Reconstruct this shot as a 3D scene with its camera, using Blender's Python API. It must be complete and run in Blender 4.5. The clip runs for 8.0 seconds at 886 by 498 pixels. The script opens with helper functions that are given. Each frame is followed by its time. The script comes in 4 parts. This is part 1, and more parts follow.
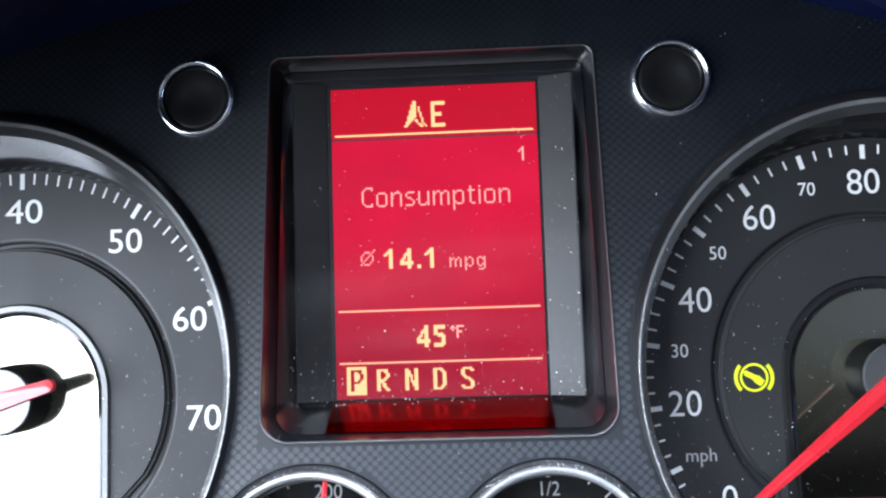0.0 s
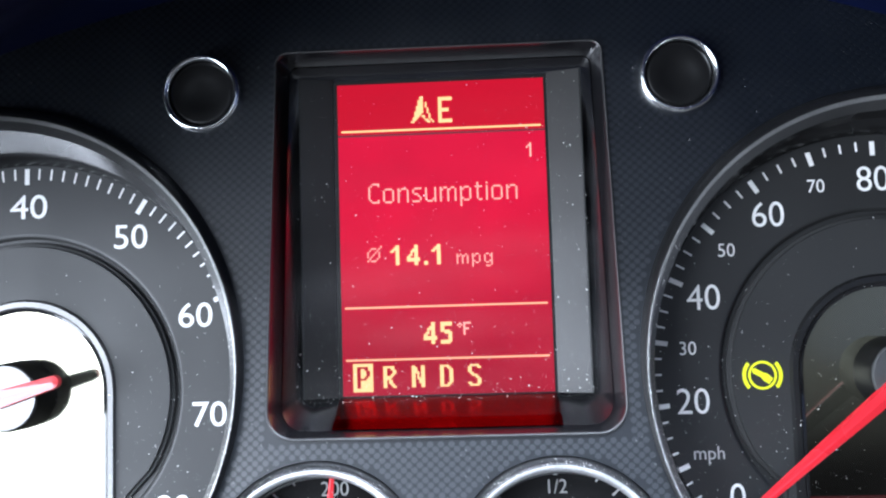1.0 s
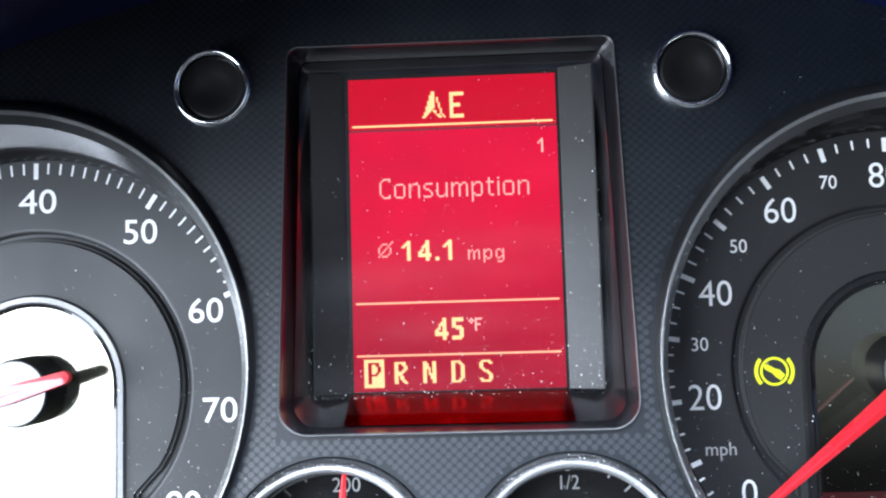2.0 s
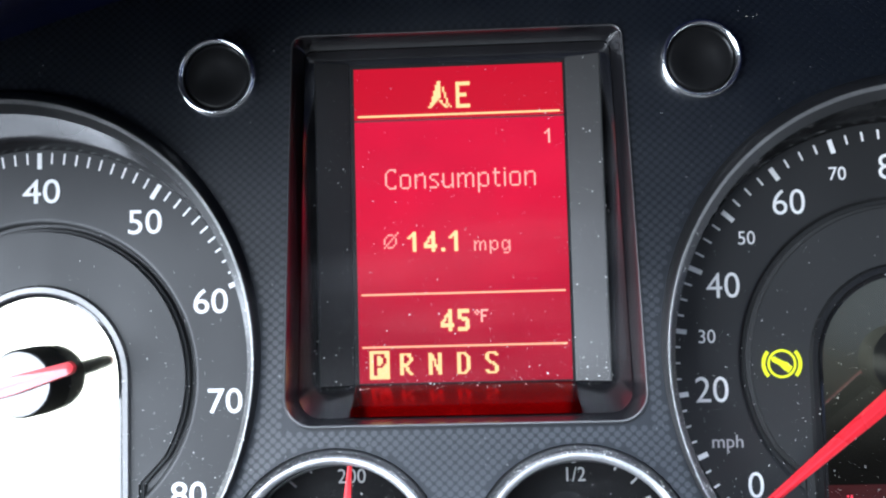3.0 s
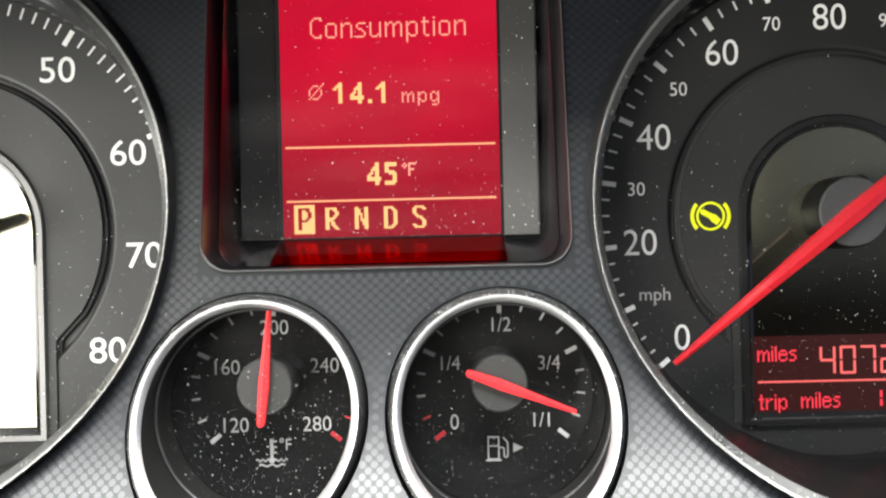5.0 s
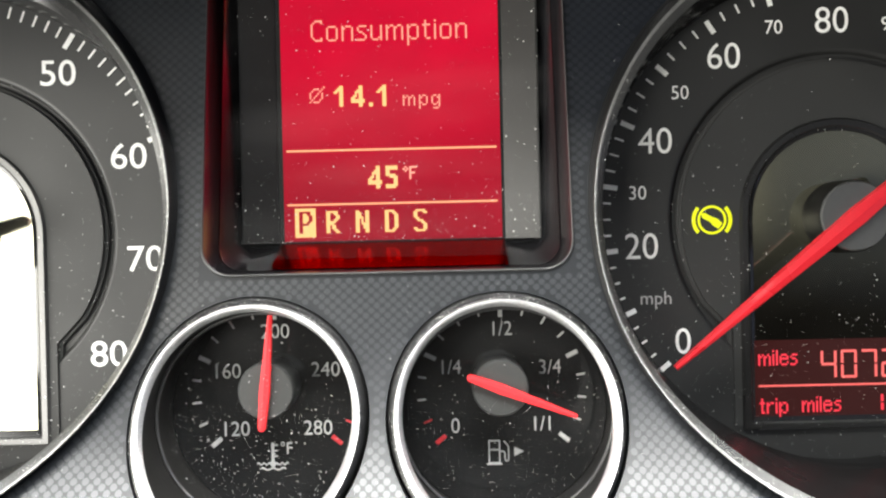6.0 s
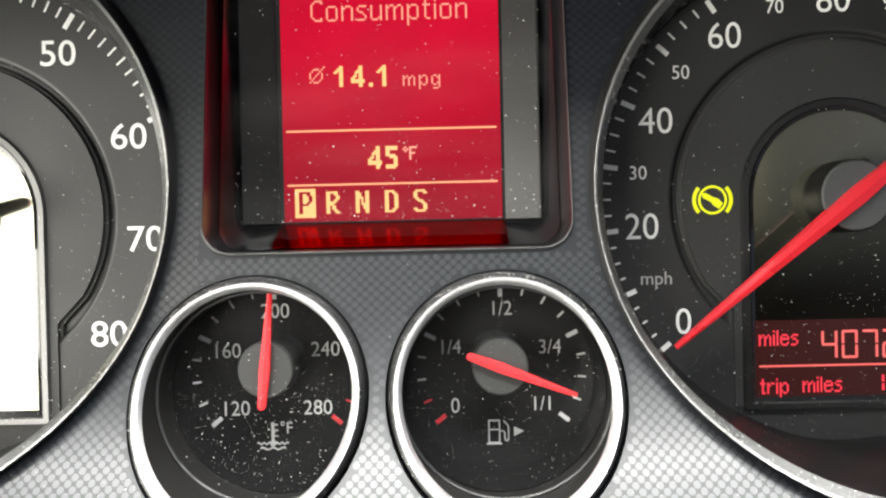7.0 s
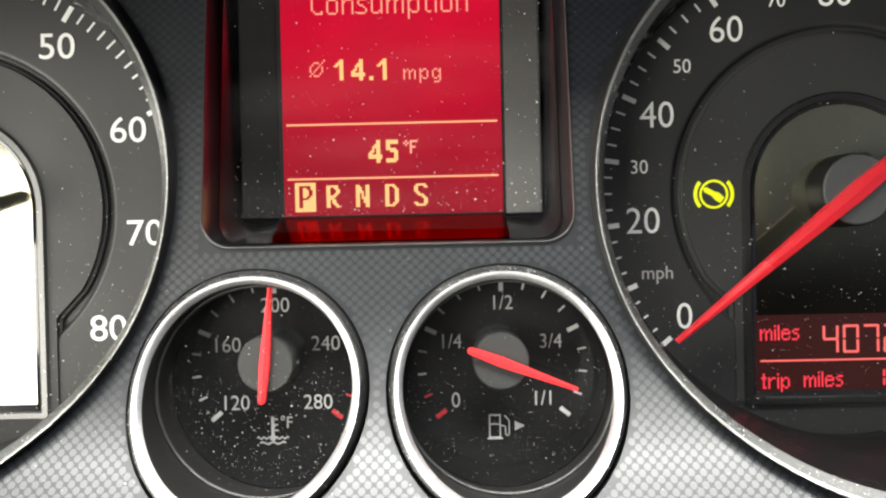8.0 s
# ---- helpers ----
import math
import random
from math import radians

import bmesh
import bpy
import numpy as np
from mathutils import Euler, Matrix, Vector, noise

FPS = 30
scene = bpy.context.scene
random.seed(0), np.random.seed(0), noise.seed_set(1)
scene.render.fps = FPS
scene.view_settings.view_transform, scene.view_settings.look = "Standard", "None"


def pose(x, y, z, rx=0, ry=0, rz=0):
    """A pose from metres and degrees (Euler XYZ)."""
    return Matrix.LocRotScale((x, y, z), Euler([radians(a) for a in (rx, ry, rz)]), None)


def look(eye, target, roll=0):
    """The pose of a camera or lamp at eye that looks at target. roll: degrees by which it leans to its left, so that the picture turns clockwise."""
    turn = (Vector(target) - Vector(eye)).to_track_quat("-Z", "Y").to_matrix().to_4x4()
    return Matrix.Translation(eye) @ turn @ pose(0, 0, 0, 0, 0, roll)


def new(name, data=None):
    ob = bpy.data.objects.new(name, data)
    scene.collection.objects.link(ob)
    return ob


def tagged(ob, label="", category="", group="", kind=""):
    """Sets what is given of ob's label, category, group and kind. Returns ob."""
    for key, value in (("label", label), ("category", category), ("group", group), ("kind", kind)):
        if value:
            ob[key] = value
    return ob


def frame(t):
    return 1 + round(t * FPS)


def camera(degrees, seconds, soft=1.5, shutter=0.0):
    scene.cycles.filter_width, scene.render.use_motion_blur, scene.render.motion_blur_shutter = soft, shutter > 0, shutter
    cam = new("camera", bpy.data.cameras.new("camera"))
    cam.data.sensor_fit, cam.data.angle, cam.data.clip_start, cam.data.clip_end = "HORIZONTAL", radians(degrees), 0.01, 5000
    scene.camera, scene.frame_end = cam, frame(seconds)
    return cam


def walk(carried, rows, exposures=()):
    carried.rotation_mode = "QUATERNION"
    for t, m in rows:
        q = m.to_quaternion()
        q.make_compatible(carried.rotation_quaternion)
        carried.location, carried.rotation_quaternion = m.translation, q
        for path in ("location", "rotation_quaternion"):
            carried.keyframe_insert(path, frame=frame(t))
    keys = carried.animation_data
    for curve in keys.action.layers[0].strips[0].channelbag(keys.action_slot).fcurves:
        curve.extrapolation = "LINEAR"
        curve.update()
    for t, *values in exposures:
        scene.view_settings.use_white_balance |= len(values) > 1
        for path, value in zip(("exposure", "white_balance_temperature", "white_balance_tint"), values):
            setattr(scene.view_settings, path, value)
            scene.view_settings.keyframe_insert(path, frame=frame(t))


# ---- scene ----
cam = camera(60.0, 8.0, soft=2.2, shutter=0.5)
ROWS = [
    (0.0, 0.00835, -0.17730, 0.01783, 94.38, 1.83, 2.32),
    (0.5, 0.00808, -0.17675, 0.01835, 94.11, 1.78, 2.42),
    (1.0, 0.00679, -0.17647, 0.01800, 94.10, 1.71, 2.34),
    (1.5, 0.00468, -0.17637, 0.01782, 94.03, 1.65, 2.03),
    (3.0, 0.00220, -0.17509, 0.01803, 93.16, 1.50, 2.16),
    (3.5, 0.00206, -0.17405, 0.01472, 92.84, 1.45, 2.28),
    (3.6, 0.00073, -0.17352, 0.01185, 92.83, 1.44, 1.46),
    (3.7, 0.00296, -0.17276, 0.00794, 92.82, 1.35, 1.46),
    (3.8, 0.00363, -0.17135, 0.00330, 92.72, 1.35, 0.57),
    (3.9, 0.00819, -0.16996, -0.00016, 91.98, 1.36, 0.72),
    (4.0, 0.00941, -0.16983, -0.00294, 90.83, 1.40, 0.27),
    (4.1, 0.01170, -0.16969, -0.00850, 90.81, 1.30, 0.40),
    (4.2, 0.01155, -0.17003, -0.01058, 90.23, 1.38, 0.14),
    (4.5, 0.01112, -0.17006, -0.01370, 90.05, 1.36, 0.00),
    (4.7, 0.01162, -0.17015, -0.01034, 90.08, 1.36, 0.12),
    (5.8, 0.01298, -0.17001, -0.00333, 89.78, 1.27, 0.53),
    (6.0, 0.01242, -0.17000, -0.00411, 89.68, 1.31, 0.39),
    (6.5, 0.01268, -0.16990, -0.00596, 89.38, 1.35, 0.49),
    (7.0, 0.01290, -0.16987, -0.00790, 89.48, 1.31, 0.58),
    (7.5, 0.01228, -0.16933, -0.00905, 89.63, 1.31, 0.43),
    (8.0, 0.01239, -0.16937, -0.00886, 89.37, 1.26, 0.46),
]
walk(cam, [(t, pose(*row)) for t, *row in ROWS],
     exposures=[(0.0, 0.50, 5450, 12), (0.6, 0.50, 5450, 12), (1.0, 0.60, 5450, 12), (1.5, 0.68, 5450, 11), (3.0, 0.62, 5450, 11), (3.5, 0.52, 5800, 10), (4.0, 0.20, 6600, 9), (4.7, 0.22, 6700, 9), (5.8, 0.36, 6750, 9), (7.0, 0.30, 6800, 9), (7.5, 0.22, 6850, 9), (8.0, 0.20, 6900, 8)])

# ---- light: overcast sky through the car's side windows; unseen lamps added overhead and behind ----
world = bpy.data.worlds.new("sky")
scene.world = world
world.use_nodes = True
wn, wl = world.node_tree.nodes, world.node_tree.links
sky = wn.new("ShaderNodeTexSky")
sky.sky_type = 'NISHITA'
sky.sun_disc = False
sky.sun_elevation, sky.sun_rotation = radians(40), radians(215)
wl.new(sky.outputs["Color"], wn["Background"].inputs["Color"])
wn["Background"].inputs["Strength"].default_value = 0.08


def window_light(name, where, target, width, height, radiance, colour):
    lamp = bpy.data.lights.new(name, "AREA")
    lamp.shape, lamp.size, lamp.size_y = "RECTANGLE", width, height
    lamp.energy = radiance * math.pi * width * height
    lamp.color = colour
    ob = new(name, lamp)
    ob.matrix_world = look(where, target)
    return ob


window_light("front_side_window_daylight", (-0.595, -0.28, -0.10), (1, -0.28, -0.10), 0.44, 0.44, 13.0, (1.0, 1.0, 0.97))
window_light("rear_side_window_daylight", (-0.595, -0.92, -0.16), (1, -0.92, -0.16), 0.68, 0.56, 10.0, (1.0, 1.0, 0.97))
# added overhead to brighten the lower panel and the rings; no such source is seen
window_light("added_overhead_light", (0.04, -0.305, 0.575), (0.04, -0.305, -1), 1.16, 0.41, 33.0, (0.97, 0.99, 1.0))
# added behind, unseen, to brighten the panel and speedometer by reflection
window_light("added_rear_light", (0.05, -1.595, 0.22), (0.05, 0, 0.22), 1.0, 0.32, 1.1, (1.0, 1.0, 1.0))


# ---- materials ----
def material(name, colour, rough=0.5, metal=0.0, grain=900.0, vary=0.25, bump=0.0, spec=0.5, stain=60.0, coat=0.0, rough_vary=0.1):
    m = bpy.data.materials.new(name)
    m.use_nodes = True
    n, l = m.node_tree.nodes, m.node_tree.links
    b = n["Principled BSDF"]
    tc = n.new("ShaderNodeTexCoord")
    fine, broad = n.new("ShaderNodeTexNoise"), n.new("ShaderNodeTexNoise")
    fine.inputs["Scale"].default_value, broad.inputs["Scale"].default_value = grain, stain
    fine.inputs["Detail"].default_value = 4
    for t in (fine, broad):
        l.new(tc.outputs["Object"], t.inputs["Vector"])
    add = n.new("ShaderNodeMath")
    add.operation = "ADD"
    l.new(fine.outputs["Fac"], add.inputs[0])
    l.new(broad.outputs["Fac"], add.inputs[1])
    ramp = n.new("ShaderNodeMapRange")
    ramp.inputs["From Min"].default_value, ramp.inputs["From Max"].default_value = 0.6, 1.4
    ramp.inputs["To Min"].default_value, ramp.inputs["To Max"].default_value = 1 - vary, 1 + vary
    l.new(add.outputs[0], ramp.inputs["Value"])
    mul = n.new("ShaderNodeVectorMath")
    mul.operation = "SCALE"
    mul.inputs[0].default_value = colour
    l.new(ramp.outputs["Result"], mul.inputs["Scale"])
    l.new(mul.outputs["Vector"], b.inputs["Base Color"])
    rr = n.new("ShaderNodeMapRange")
    rr.inputs["To Min"].default_value, rr.inputs["To Max"].default_value = max(0.02, rough - rough_vary), rough + rough_vary
    l.new(broad.outputs["Fac"], rr.inputs["Value"])
    l.new(rr.outputs["Result"], b.inputs["Roughness"])
    b.inputs["Metallic"].default_value = metal
    b.inputs["Specular IOR Level"].default_value = spec
    b.inputs["Coat Weight"].default_value = coat
    if bump:
        bp = n.new("ShaderNodeBump")
        bp.inputs["Strength"].default_value, bp.inputs["Distance"].default_value = bump, 0.0002
        l.new(fine.outputs["Fac"], bp.inputs["Height"])
        l.new(bp.outputs["Normal"], b.inputs["Normal"])
    return m


def glowing(name, colour, strength, base=(0.02, 0.004, 0.006), rough=0.25, spec=0.5, coat=0.0):
    m = material(name, base, rough, vary=0.1, spec=spec)
    b = m.node_tree.nodes["Principled BSDF"]
    b.inputs["Emission Color"].default_value = (*colour, 1)
    b.inputs["Emission Strength"].default_value = strength
    b.inputs["Coat Weight"].default_value = coat
    return m


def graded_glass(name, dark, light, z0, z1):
    """Reflective display glass; a fall-off to dark towards its foot is set in its colour."""
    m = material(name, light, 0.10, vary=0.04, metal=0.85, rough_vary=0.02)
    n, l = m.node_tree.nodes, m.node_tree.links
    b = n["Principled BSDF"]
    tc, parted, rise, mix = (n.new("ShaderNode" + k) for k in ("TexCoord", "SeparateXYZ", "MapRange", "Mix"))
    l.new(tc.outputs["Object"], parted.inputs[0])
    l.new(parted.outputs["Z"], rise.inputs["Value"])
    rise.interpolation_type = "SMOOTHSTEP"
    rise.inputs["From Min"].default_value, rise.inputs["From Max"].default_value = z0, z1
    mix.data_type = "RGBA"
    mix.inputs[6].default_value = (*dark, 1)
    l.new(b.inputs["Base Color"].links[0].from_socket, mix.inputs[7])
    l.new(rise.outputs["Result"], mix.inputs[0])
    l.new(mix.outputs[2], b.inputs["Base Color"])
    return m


def panel_plastic(name, colour, rough, spec):
    """Dark plastic of the instrument panel, finely grained."""
    m = material(name, colour, rough, vary=0.2, grain=1500, spec=spec, rough_vary=0.05, bump=0.12)
    m.node_tree.nodes["Principled BSDF"].inputs["IOR"].default_value = 1.6
    return m


def pane(name, film_most, blur, ior):
    m = bpy.data.materials.new(name)
    m.use_nodes = True
    n, l = m.node_tree.nodes, m.node_tree.links
    n.remove(n["Principled BSDF"])
    clear, gloss, mix, fres = (n.new("ShaderNode" + k) for k in ("BsdfTransparent", "BsdfGlossy", "MixShader", "Fresnel"))
    gloss.inputs["Roughness"].default_value = blur
    fres.inputs["IOR"].default_value = ior
    # dusty, wiped film, reflected haze painted in: streaks across the lens, thicker towards the foot
    tc, place, streak = n.new("ShaderNodeTexCoord"), n.new("ShaderNodeMapping"), n.new("ShaderNodeTexNoise")
    place.inputs["Rotation"].default_value = (0, radians(-22), 0)
    place.inputs["Scale"].default_value = (16, 20, 70)
    l.new(tc.outputs["Object"], place.inputs["Vector"])
    l.new(place.outputs["Vector"], streak.inputs["Vector"])
    streak.inputs["Scale"].default_value, streak.inputs["Detail"].default_value = 1.0, 3
    amount = n.new("ShaderNodeMapRange")
    amount.interpolation_type = "SMOOTHSTEP"
    amount.inputs["From Min"].default_value, amount.inputs["From Max"].default_value = 0.38, 0.72
    amount.inputs["To Min"].default_value, amount.inputs["To Max"].default_value = 0.0, film_most
    l.new(streak.outputs["Fac"], amount.inputs["Value"])
    parted, foot, weight = n.new("ShaderNodeSeparateXYZ"), n.new("ShaderNodeMapRange"), n.new("ShaderNodeMath")
    foot.inputs["From Min"].default_value, foot.inputs["From Max"].default_value = 0.012, 0.052
    foot.inputs["To Min"].default_value, foot.inputs["To Max"].default_value = 1.0, 0.12
    weight.operation = "MULTIPLY"
    l.new(tc.outputs["Object"], parted.inputs[0])
    l.new(parted.outputs["Z"], foot.inputs["Value"])
    l.new(foot.outputs["Result"], weight.inputs[0])
    sole, both = n.new("ShaderNodeMapRange"), n.new("ShaderNodeMath")
    sole.inputs["From Min"].default_value, sole.inputs["From Max"].default_value = -0.004, 0.006
    both.operation = "MULTIPLY"
    l.new(parted.outputs["Z"], sole.inputs["Value"])
    l.new(sole.outputs["Result"], both.inputs[0])
    l.new(amount.outputs["Result"], both.inputs[1])
    l.new(both.outputs[0], weight.inputs[1])
    film, film_mix = n.new("ShaderNodeBsdfDiffuse"), n.new("ShaderNodeMixShader")
    film.inputs["Color"].default_value = (0.75, 0.75, 0.75, 1)
    l.new(fres.outputs[0], mix.inputs[0])
    l.new(clear.outputs[0], mix.inputs[1])
    l.new(gloss.outputs[0], mix.inputs[2])
    l.new(weight.outputs[0], film_mix.inputs[0])
    l.new(mix.outputs[0], film_mix.inputs[1])
    l.new(film.outputs[0], film_mix.inputs[2])
    l.new(film_mix.outputs[0], n["Material Output"].inputs["Surface"])
    return m


def dusty_pane(name, film_most, blur, ior):
    """Clear plastic under a thin, blotchy film of dust."""
    m = bpy.data.materials.new(name)
    m.use_nodes = True
    n, l = m.node_tree.nodes, m.node_tree.links
    n.remove(n["Principled BSDF"])
    clear, gloss, mix, fres = (n.new("ShaderNode" + k) for k in ("BsdfTransparent", "BsdfGlossy", "MixShader", "Fresnel"))
    gloss.inputs["Roughness"].default_value = blur
    fres.inputs["IOR"].default_value = ior
    tc = n.new("ShaderNodeTexCoord")
    fine, broad, times, amount = (n.new("ShaderNode" + k) for k in ("TexNoise", "TexNoise", "Math", "MapRange"))
    fine.inputs["Scale"].default_value, broad.inputs["Scale"].default_value = 1600, 90
    times.operation = "MULTIPLY"
    for t in (fine, broad):
        l.new(tc.outputs["Object"], t.inputs["Vector"])
    l.new(fine.outputs["Fac"], times.inputs[0])
    l.new(broad.outputs["Fac"], times.inputs[1])
    amount.inputs["From Min"].default_value, amount.inputs["From Max"].default_value = 0.10, 0.45
    amount.inputs["To Min"].default_value, amount.inputs["To Max"].default_value = 0.3 * film_most, 1.6 * film_most
    l.new(times.outputs[0], amount.inputs["Value"])
    film, film_mix = n.new("ShaderNodeBsdfDiffuse"), n.new("ShaderNodeMixShader")
    film.inputs["Color"].default_value = (0.75, 0.75, 0.72, 1)
    l.new(fres.outputs[0], mix.inputs[0])
    l.new(clear.outputs[0], mix.inputs[1])
    l.new(gloss.outputs[0], mix.inputs[2])
    l.new(amount.outputs["Result"], film_mix.inputs[0])
    l.new(mix.outputs[0], film_mix.inputs[1])
    l.new(film.outputs[0], film_mix.inputs[2])
    l.new(film_mix.outputs[0], n["Material Output"].inputs["Surface"])
    return m


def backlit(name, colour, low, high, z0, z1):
    """A glowing screen; a fall-off towards its lower edge and slight blotches are set in its emission."""
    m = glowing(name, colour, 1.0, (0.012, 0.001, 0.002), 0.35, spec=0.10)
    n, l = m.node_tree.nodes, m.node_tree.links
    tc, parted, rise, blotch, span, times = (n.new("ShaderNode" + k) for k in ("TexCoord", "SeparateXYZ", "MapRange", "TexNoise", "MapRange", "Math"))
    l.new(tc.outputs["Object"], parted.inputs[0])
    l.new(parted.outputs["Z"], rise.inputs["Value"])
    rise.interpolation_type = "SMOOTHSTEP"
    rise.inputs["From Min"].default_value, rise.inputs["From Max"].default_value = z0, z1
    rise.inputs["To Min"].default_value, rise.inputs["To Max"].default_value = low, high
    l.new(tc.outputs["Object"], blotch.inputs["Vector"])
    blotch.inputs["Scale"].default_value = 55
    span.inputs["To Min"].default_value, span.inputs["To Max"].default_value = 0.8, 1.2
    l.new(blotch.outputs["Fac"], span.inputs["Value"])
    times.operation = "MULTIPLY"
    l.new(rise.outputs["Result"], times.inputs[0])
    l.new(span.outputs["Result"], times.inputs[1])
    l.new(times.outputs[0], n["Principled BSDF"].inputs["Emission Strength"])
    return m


# the blue cast of the darkest parts is put into these panel and hood colours
GROUND = panel_plastic("black_panel_plastic", (0.0012, 0.0026, 0.0050), 0.40, 0.60)
WEAVE = panel_plastic("raised_black_panel_dots", (0.0022, 0.0040, 0.0065), 0.35, 1.0)
SOFT = material("soft_blue_cast_plastic", (0.0010, 0.0034, 0.026), 0.6, bump=0.3, grain=1800, spec=0.10)
GLOSS = material("gloss_black_plastic", (0.012, 0.012, 0.013), 0.10, vary=0.2, rough_vary=0.04)
WALL = material("satin_charcoal_plastic", (0.006, 0.006, 0.006), 0.26, spec=0.4, vary=0.2, bump=0.2, grain=2200)
PANEL = material("satin_black_side_panel", (0.009, 0.0088, 0.0076), 0.36, vary=0.2, rough_vary=0.03, spec=0.5)
DIAL = material("matt_dial_print", (0.0080, 0.0083, 0.0080), 0.60, vary=0.15, grain=2500, spec=0.7)
PLATE = material("raised_dial_print", (0.0130, 0.0134, 0.0127), 0.64, vary=0.15, grain=2500, spec=0.75)
FLANK = material("black_ring_plastic", (0.010, 0.010, 0.010), 0.30, vary=0.5, bump=0.5, grain=3600, spec=0.7, rough_vary=0.08)
CREST = material("dusty_satin_metal", (0.30, 0.30, 0.29), 0.36, spec=1.0, metal=0.75, vary=0.5, bump=0.9, grain=4200, rough_vary=0.1)
# same rim as RIM; the speedometer's shade is put into a darker colour
SHADED_RIM = material("shaded_rim", (0.012, 0.012, 0.012), 0.3, vary=0.15, spec=0.5)
LEDGE = material("dusty_ring_ledge", (0.024, 0.024, 0.023), 0.30, spec=0.75, vary=0.4, bump=0.7, grain=4200, rough_vary=0.08)
LEDGE.node_tree.nodes["Principled BSDF"].inputs["IOR"].default_value = 1.6
CHROME = material("satin_metal_ring", (0.66, 0.66, 0.66), 0.40, metal=0.9, vary=0.3, bump=0.5, grain=2800, rough_vary=0.08)
BRIGHT = material("polished_chrome", (0.72, 0.73, 0.74), 0.16, metal=1.0, vary=0.06, bump=0.2, grain=3000, rough_vary=0.05)
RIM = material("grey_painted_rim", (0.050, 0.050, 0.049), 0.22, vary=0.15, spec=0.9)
EDGE = material("satin_frame_edge", (0.030, 0.030, 0.030), 0.36, vary=0.3, spec=0.6, bump=0.3, grain=2600)
WALLS = material("satin_recess_plastic", (0.006, 0.006, 0.007), 0.22, vary=0.2, rough_vary=0.05, spec=0.9)
WALLS.node_tree.nodes["Principled BSDF"].inputs["IOR"].default_value = 1.85
# black sill; the red of the screen's reflection is put into its colour
SILL = material("reflection_red_recess_sill", (0.22, 0.004, 0.013), 0.18, vary=0.2, rough_vary=0.05, metal=1.0)
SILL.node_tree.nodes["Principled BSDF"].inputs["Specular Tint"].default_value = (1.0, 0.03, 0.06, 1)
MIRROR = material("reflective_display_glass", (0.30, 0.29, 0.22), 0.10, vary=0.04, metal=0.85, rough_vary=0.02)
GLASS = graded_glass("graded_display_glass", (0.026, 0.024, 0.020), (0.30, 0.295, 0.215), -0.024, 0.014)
INK = material("white_dial_ink", (0.80, 0.80, 0.78), 0.42, vary=0.06, spec=0.9)
# white ink, its colour dimmed for the shade inside the small gauges
GAUGE_INK = material("shade_dimmed_gauge_ink", (0.48, 0.48, 0.47), 0.5, vary=0.06)
GREY_INK = material("grey_dial_ink", (0.42, 0.42, 0.41), 0.6, vary=0.06)
RED_INK = material("red_dial_ink", (0.55, 0.02, 0.03), 0.6, vary=0.06)
# both needles carry a little added red emission
NEEDLE = glowing("red_needle_plastic", (1.0, 0.02, 0.04), 0.06, (0.50, 0.012, 0.02), 0.3, coat=0.9)
SMALL_NEEDLE = glowing("red_small_needle_plastic", (1.0, 0.03, 0.04), 0.30, (0.62, 0.02, 0.025), 0.5, spec=0.3)
HUB = material("grey_hub_plastic", (0.060, 0.061, 0.060), 0.16, vary=0.1, coat=0.7, rough_vary=0.04)
GAUGE_HUB = material("dark_grey_hub_plastic", (0.040, 0.041, 0.040), 0.3, vary=0.1, coat=0.3, rough_vary=0.04)
HUB_SIDE = material("black_hub_plastic", (0.006, 0.006, 0.006), 0.4, spec=0.25)
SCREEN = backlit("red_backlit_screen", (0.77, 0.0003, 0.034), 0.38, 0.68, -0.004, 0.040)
HEADER = glowing("red_backlit_header", (0.74, 0.0005, 0.020), 0.58, (0.012, 0.001, 0.002), 0.35, spec=0.10)
DARK_LINE = glowing("dark_red_screen_line", (0.35, 0.0, 0.02), 0.25)
AMBER = glowing("amber_screen_dots", (1.0, 0.55, 0.20), 1.0)
ROSE = glowing("pale_red_screen_line", (1.0, 0.38, 0.19), 1.0)
PALE = glowing("pale_screen_dots", (1.0, 0.36, 0.26), 1.0)
RED_TEXT = glowing("red_screen_dots", (1.0, 0.045, 0.075), 1.0)
RED_DIGIT = glowing("bright_red_screen_dots", (1.0, 0.16, 0.15), 1.0)
ODO = glowing("dark_red_backlit_field", (1.0, 0.01, 0.03), 0.026, (0.010, 0.009, 0.008), 0.2)
WARN = glowing("yellow_warning_lamp", (0.82, 0.90, 0.01), 0.95)
DUST = material("pale_dust", (0.78, 0.78, 0.75), 0.9)
LENS = pane("clear_cover_lens", 0.029, 0.18, 1.16)
GAUGE_LENS = dusty_pane("dusty_gauge_lens", 0.005, 0.05, 1.12)
# unseen lining, blue so that dark reflections turn navy
LINER = material("blue_grey_cabin_lining", (0.028, 0.037, 0.070), 0.8, grain=300, stain=6)
# unseen rear wall, pale to brighten reflections in the panel
BACK = material("pale_grey_rear_lining", (0.24, 0.235, 0.22), 0.8, grain=300, stain=6)
# unseen dark walls, added so the display glass mirrors dark below
DARK_LINER = material("dark_unseen_lining", (0.028, 0.025, 0.023), 0.85, grain=300, stain=8)
FACE = material("black_gauge_face", (0.010, 0.010, 0.0105), 0.14, vary=0.12, grain=2500, spec=0.4, rough_vary=0.03)
GAUGE_WALL = material("satin_gauge_wall", (0.014, 0.0135, 0.013), 0.34, spec=0.25, vary=0.2, bump=0.2, grain=2200)
